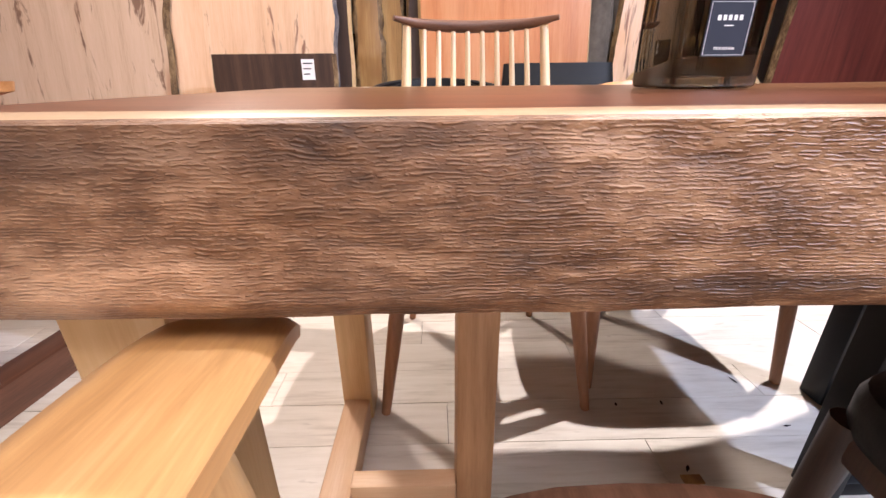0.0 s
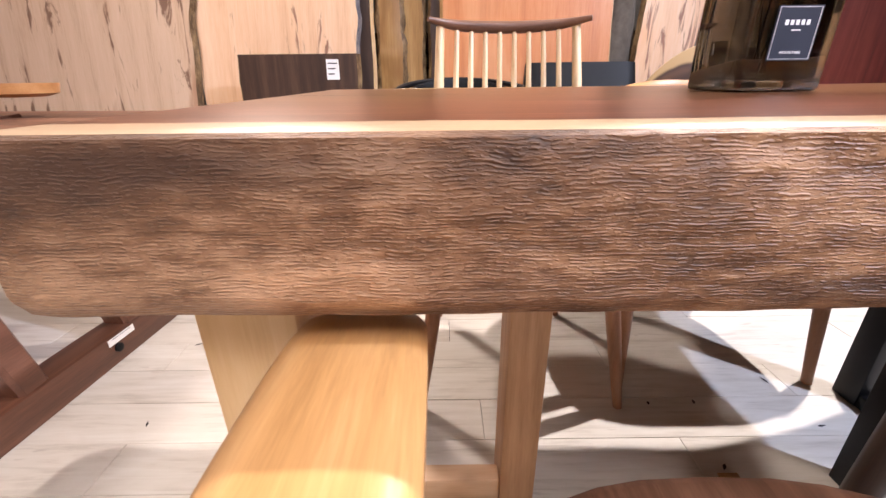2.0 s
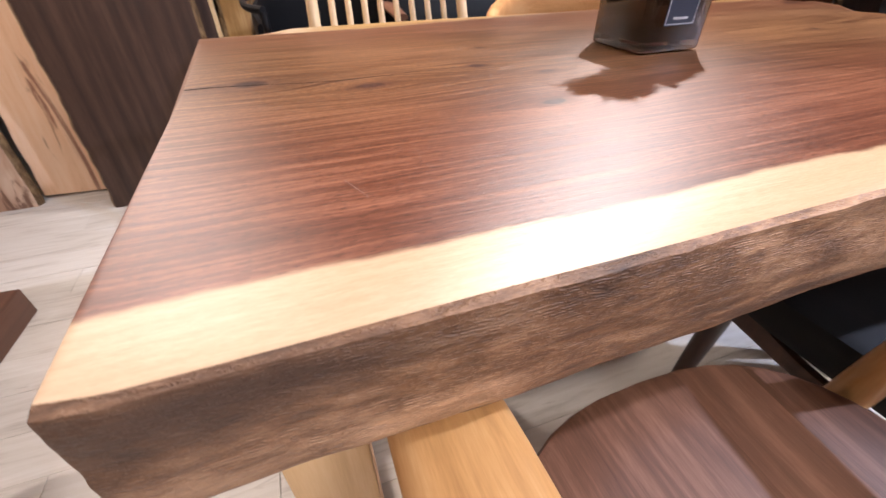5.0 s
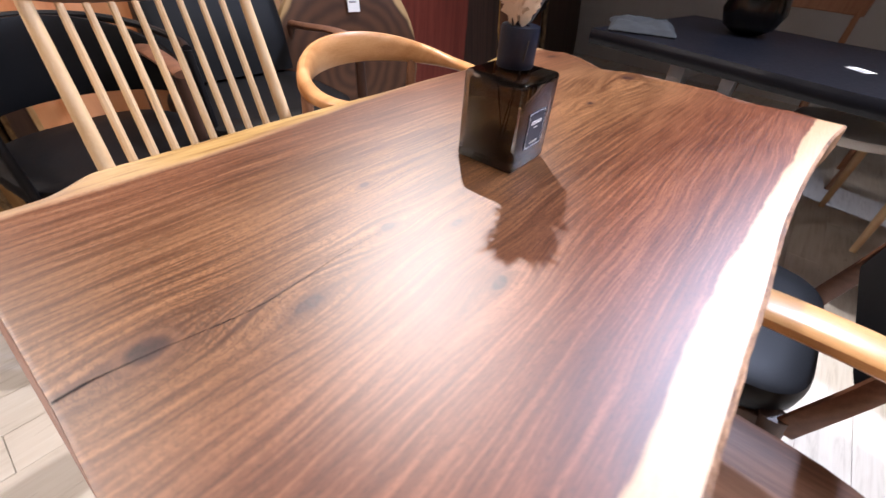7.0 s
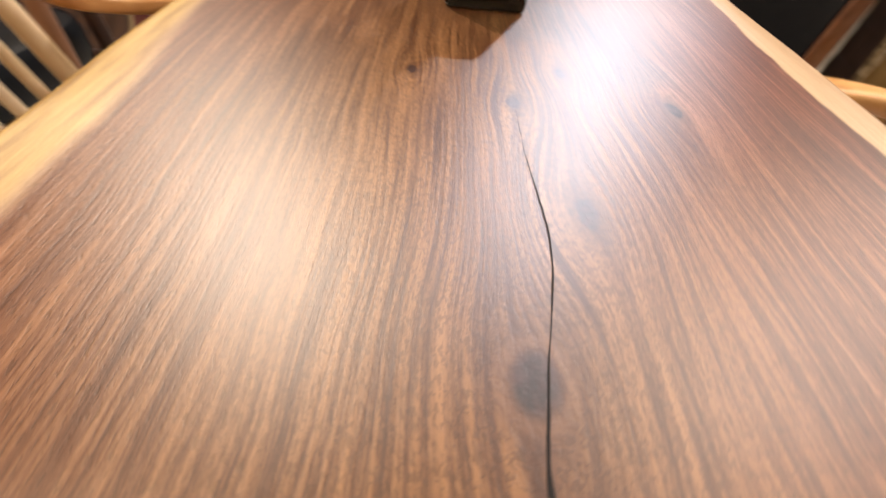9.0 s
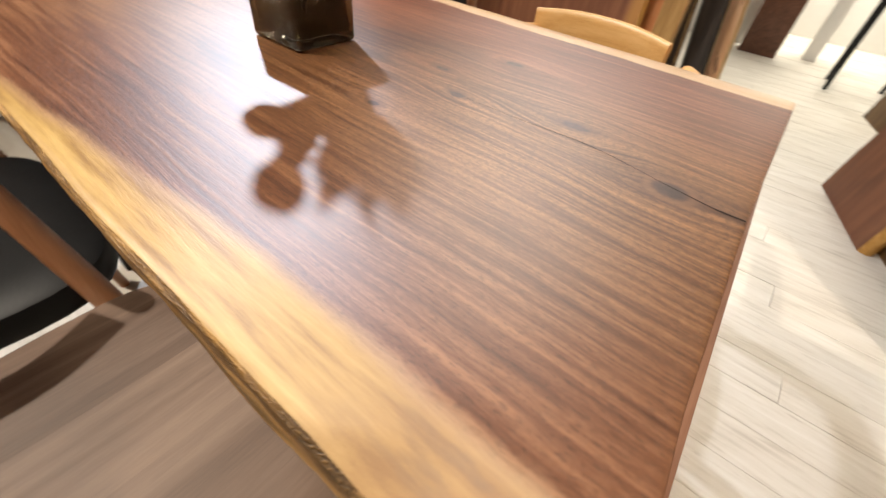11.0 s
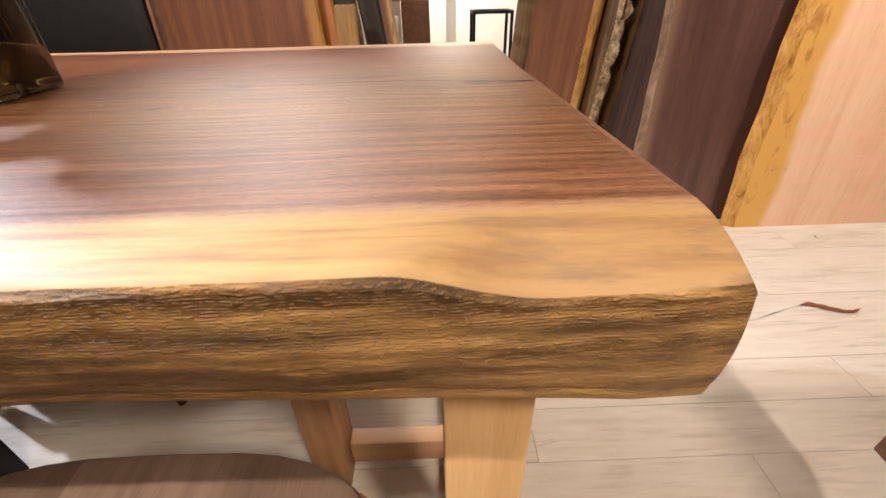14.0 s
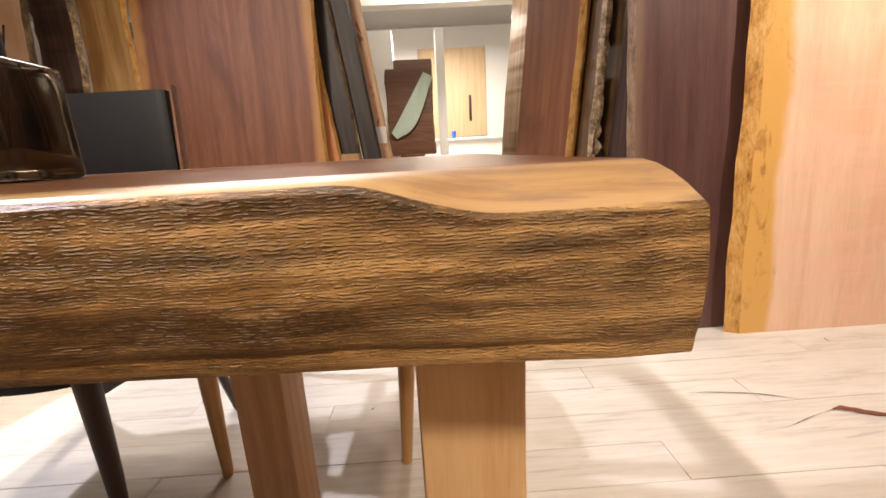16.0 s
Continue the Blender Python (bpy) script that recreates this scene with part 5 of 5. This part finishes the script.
for sx in (-1, 1):
    for sy in (-1, 1):
        part("leg", box(sx * 0.17 - 0.013, sx * 0.17 + 0.013, sy * 0.15 - 0.013, sy * 0.15 + 0.013, 0, 0.62, 0.002), BLACK, st)
    part("rail", box(sx * 0.17 - 0.013, sx * 0.17 + 0.013, -0.137, 0.137, 0.594, 0.62, 0.002), BLACK, st)
for sy in (-1, 1):
    part("rail", box(-0.157, 0.157, sy * 0.15 - 0.013, sy * 0.15 + 0.013, 0.594, 0.62, 0.002), BLACK, st)
sg = thing("notice_card", pose(0.40, -2.03, 0.80, 0, 0, 180), "white notice card with a round mark on a board", "sign")
part("card", box(-0.035, 0.035, 0, 0.002, 0, 0.11, 0), PAPER, sg)
part("ring_mark", sweep([(0.018 * math.cos(a), 0.0028, 0.065 + 0.018 * math.sin(a)) for a in [k * math.pi / 8 for k in range(17)]], [(0.0015, 0.0006)] * 17, 6, up=(0, 1, 0), n=2), INK, sg)

# ---- marks on the floor ----
def floor_mark(name, pts, widths, mat, label):
    return tagged(part(name, crack_strip(pts, widths, 0.0035), mat), label, "floor mark")


floor_mark("floor_crack", [(-0.62, -0.17), (-0.70, -0.165), (-0.81, -0.143), (-0.90, -0.107)], [0.0004, 0.0014, 0.0024, 0.0003], CRACK, "thin dark crack in a pale floorboard")
floor_mark("filled_gouge", [(-0.941, -0.057), (-0.975, -0.058), (-1.02, -0.034), (-1.06, -0.022), (-1.103, -0.034)], [0.001, 0.011, 0.013, 0.008, 0.001], CRACK_R, "reddish filled gouge in a pale floorboard")
floor_mark("floor_crack", [(-0.945, -0.056), (-0.90, -0.045), (-0.837, -0.024), (-0.76, 0.0), (-0.683, 0.006)], [0.0012, 0.0004, 0.0012, 0.0003, 0.0003], CRACK, "hairline crack in a pale floorboard")
for k, (x, y) in enumerate(((1.027, 0.674), (0.688, 0.598), (1.047, 0.522), (-0.548, 0.858), (-0.076, 1.214), (0.80, 0.60), (0.76, 0.42), (0.40, 0.10), (-1.28, -0.42), (0.30, -0.2), (0.62, -0.1), (-0.5, 0.55))):
    a = rng.uniform(0, 3.1)
    L = rng.uniform(0.006, 0.014)
    floor_mark("floor_knot", [(x - L * math.cos(a), y - L * math.sin(a)), (x, y), (x + L * math.cos(a), y + L * math.sin(a))], [0.0006, rng.uniform(0.002, 0.0045), 0.0006], CRACK, "small dark knot in a pale floorboard")
tagged(part("wood_chip", box(0.735, 0.775, 0.385, 0.405, 0.002, 0.006, 0.001), BURL), "small yellow wood chip on the floor", "chip")

# ---- floor boards ----
floor = structure("floor", box(-3.3, 4.6, -6.48, 2.32, -0.10, -0.012, 0), CRACK, "white-washed plank floor", "floor")
PW, PL = 0.1215, 1.22
boards = [mesh_of(box(-L / 2, L / 2, -PW / 2 + 0.0004, PW / 2 - 0.0004, -0.012, 0, 0.0005, 1), FLOOR, "plank") for L in (PL - 0.0012,)]
far_v, far_f = [], []
count = 0
for r in range(int(8.8 / PW) + 1):
    y = 2.32 - PW / 2 - r * PW
    off = (r * 0.43) % PL
    for c in range(-1, int(7.9 / PL) + 1):
        x0, x1 = max(-3.3, -3.3 + c * PL + off), min(4.6, -3.3 + (c + 1) * PL + off)
        if x1 - x0 < 0.05:
            continue
        z = 0.0015 * rng.random()
        xm = (x0 + x1) / 2
        near = -1.7 < y < 2.0 and -2.2 < xm < 2.9
        if near and x1 - x0 > PL - 0.01:
            ob = new("plank", boards[0])
            ob.matrix_basis = pose(xm, y, z)
            ob.parent = floor
            count += 1
        else:
            i = len(far_v)
            a, b = PW / 2 - 0.0006, 0.0006
            far_v += [(x0 + b, y - a, z), (x1 - b, y - a, z), (x1 - b, y + a, z), (x0 + b, y + a, z), (x0 + b, y - a, -0.012), (x1 - b, y - a, -0.012), (x1 - b, y + a, -0.012), (x0 + b, y + a, -0.012)]
            far_f += [(i, i + 1, i + 2, i + 3), (i, i + 4, i + 5, i + 1), (i + 1, i + 5, i + 6, i + 2), (i + 2, i + 6, i + 7, i + 3), (i + 3, i + 7, i + 4, i)]
me = bpy.data.meshes.new("planking")
me.from_pydata(far_v, [], far_f)
me.materials.append(FLOOR)
ob = new("planking", me)
ob.parent = floor
tagged(ob, "pale planks further off", "", "", "stuff")
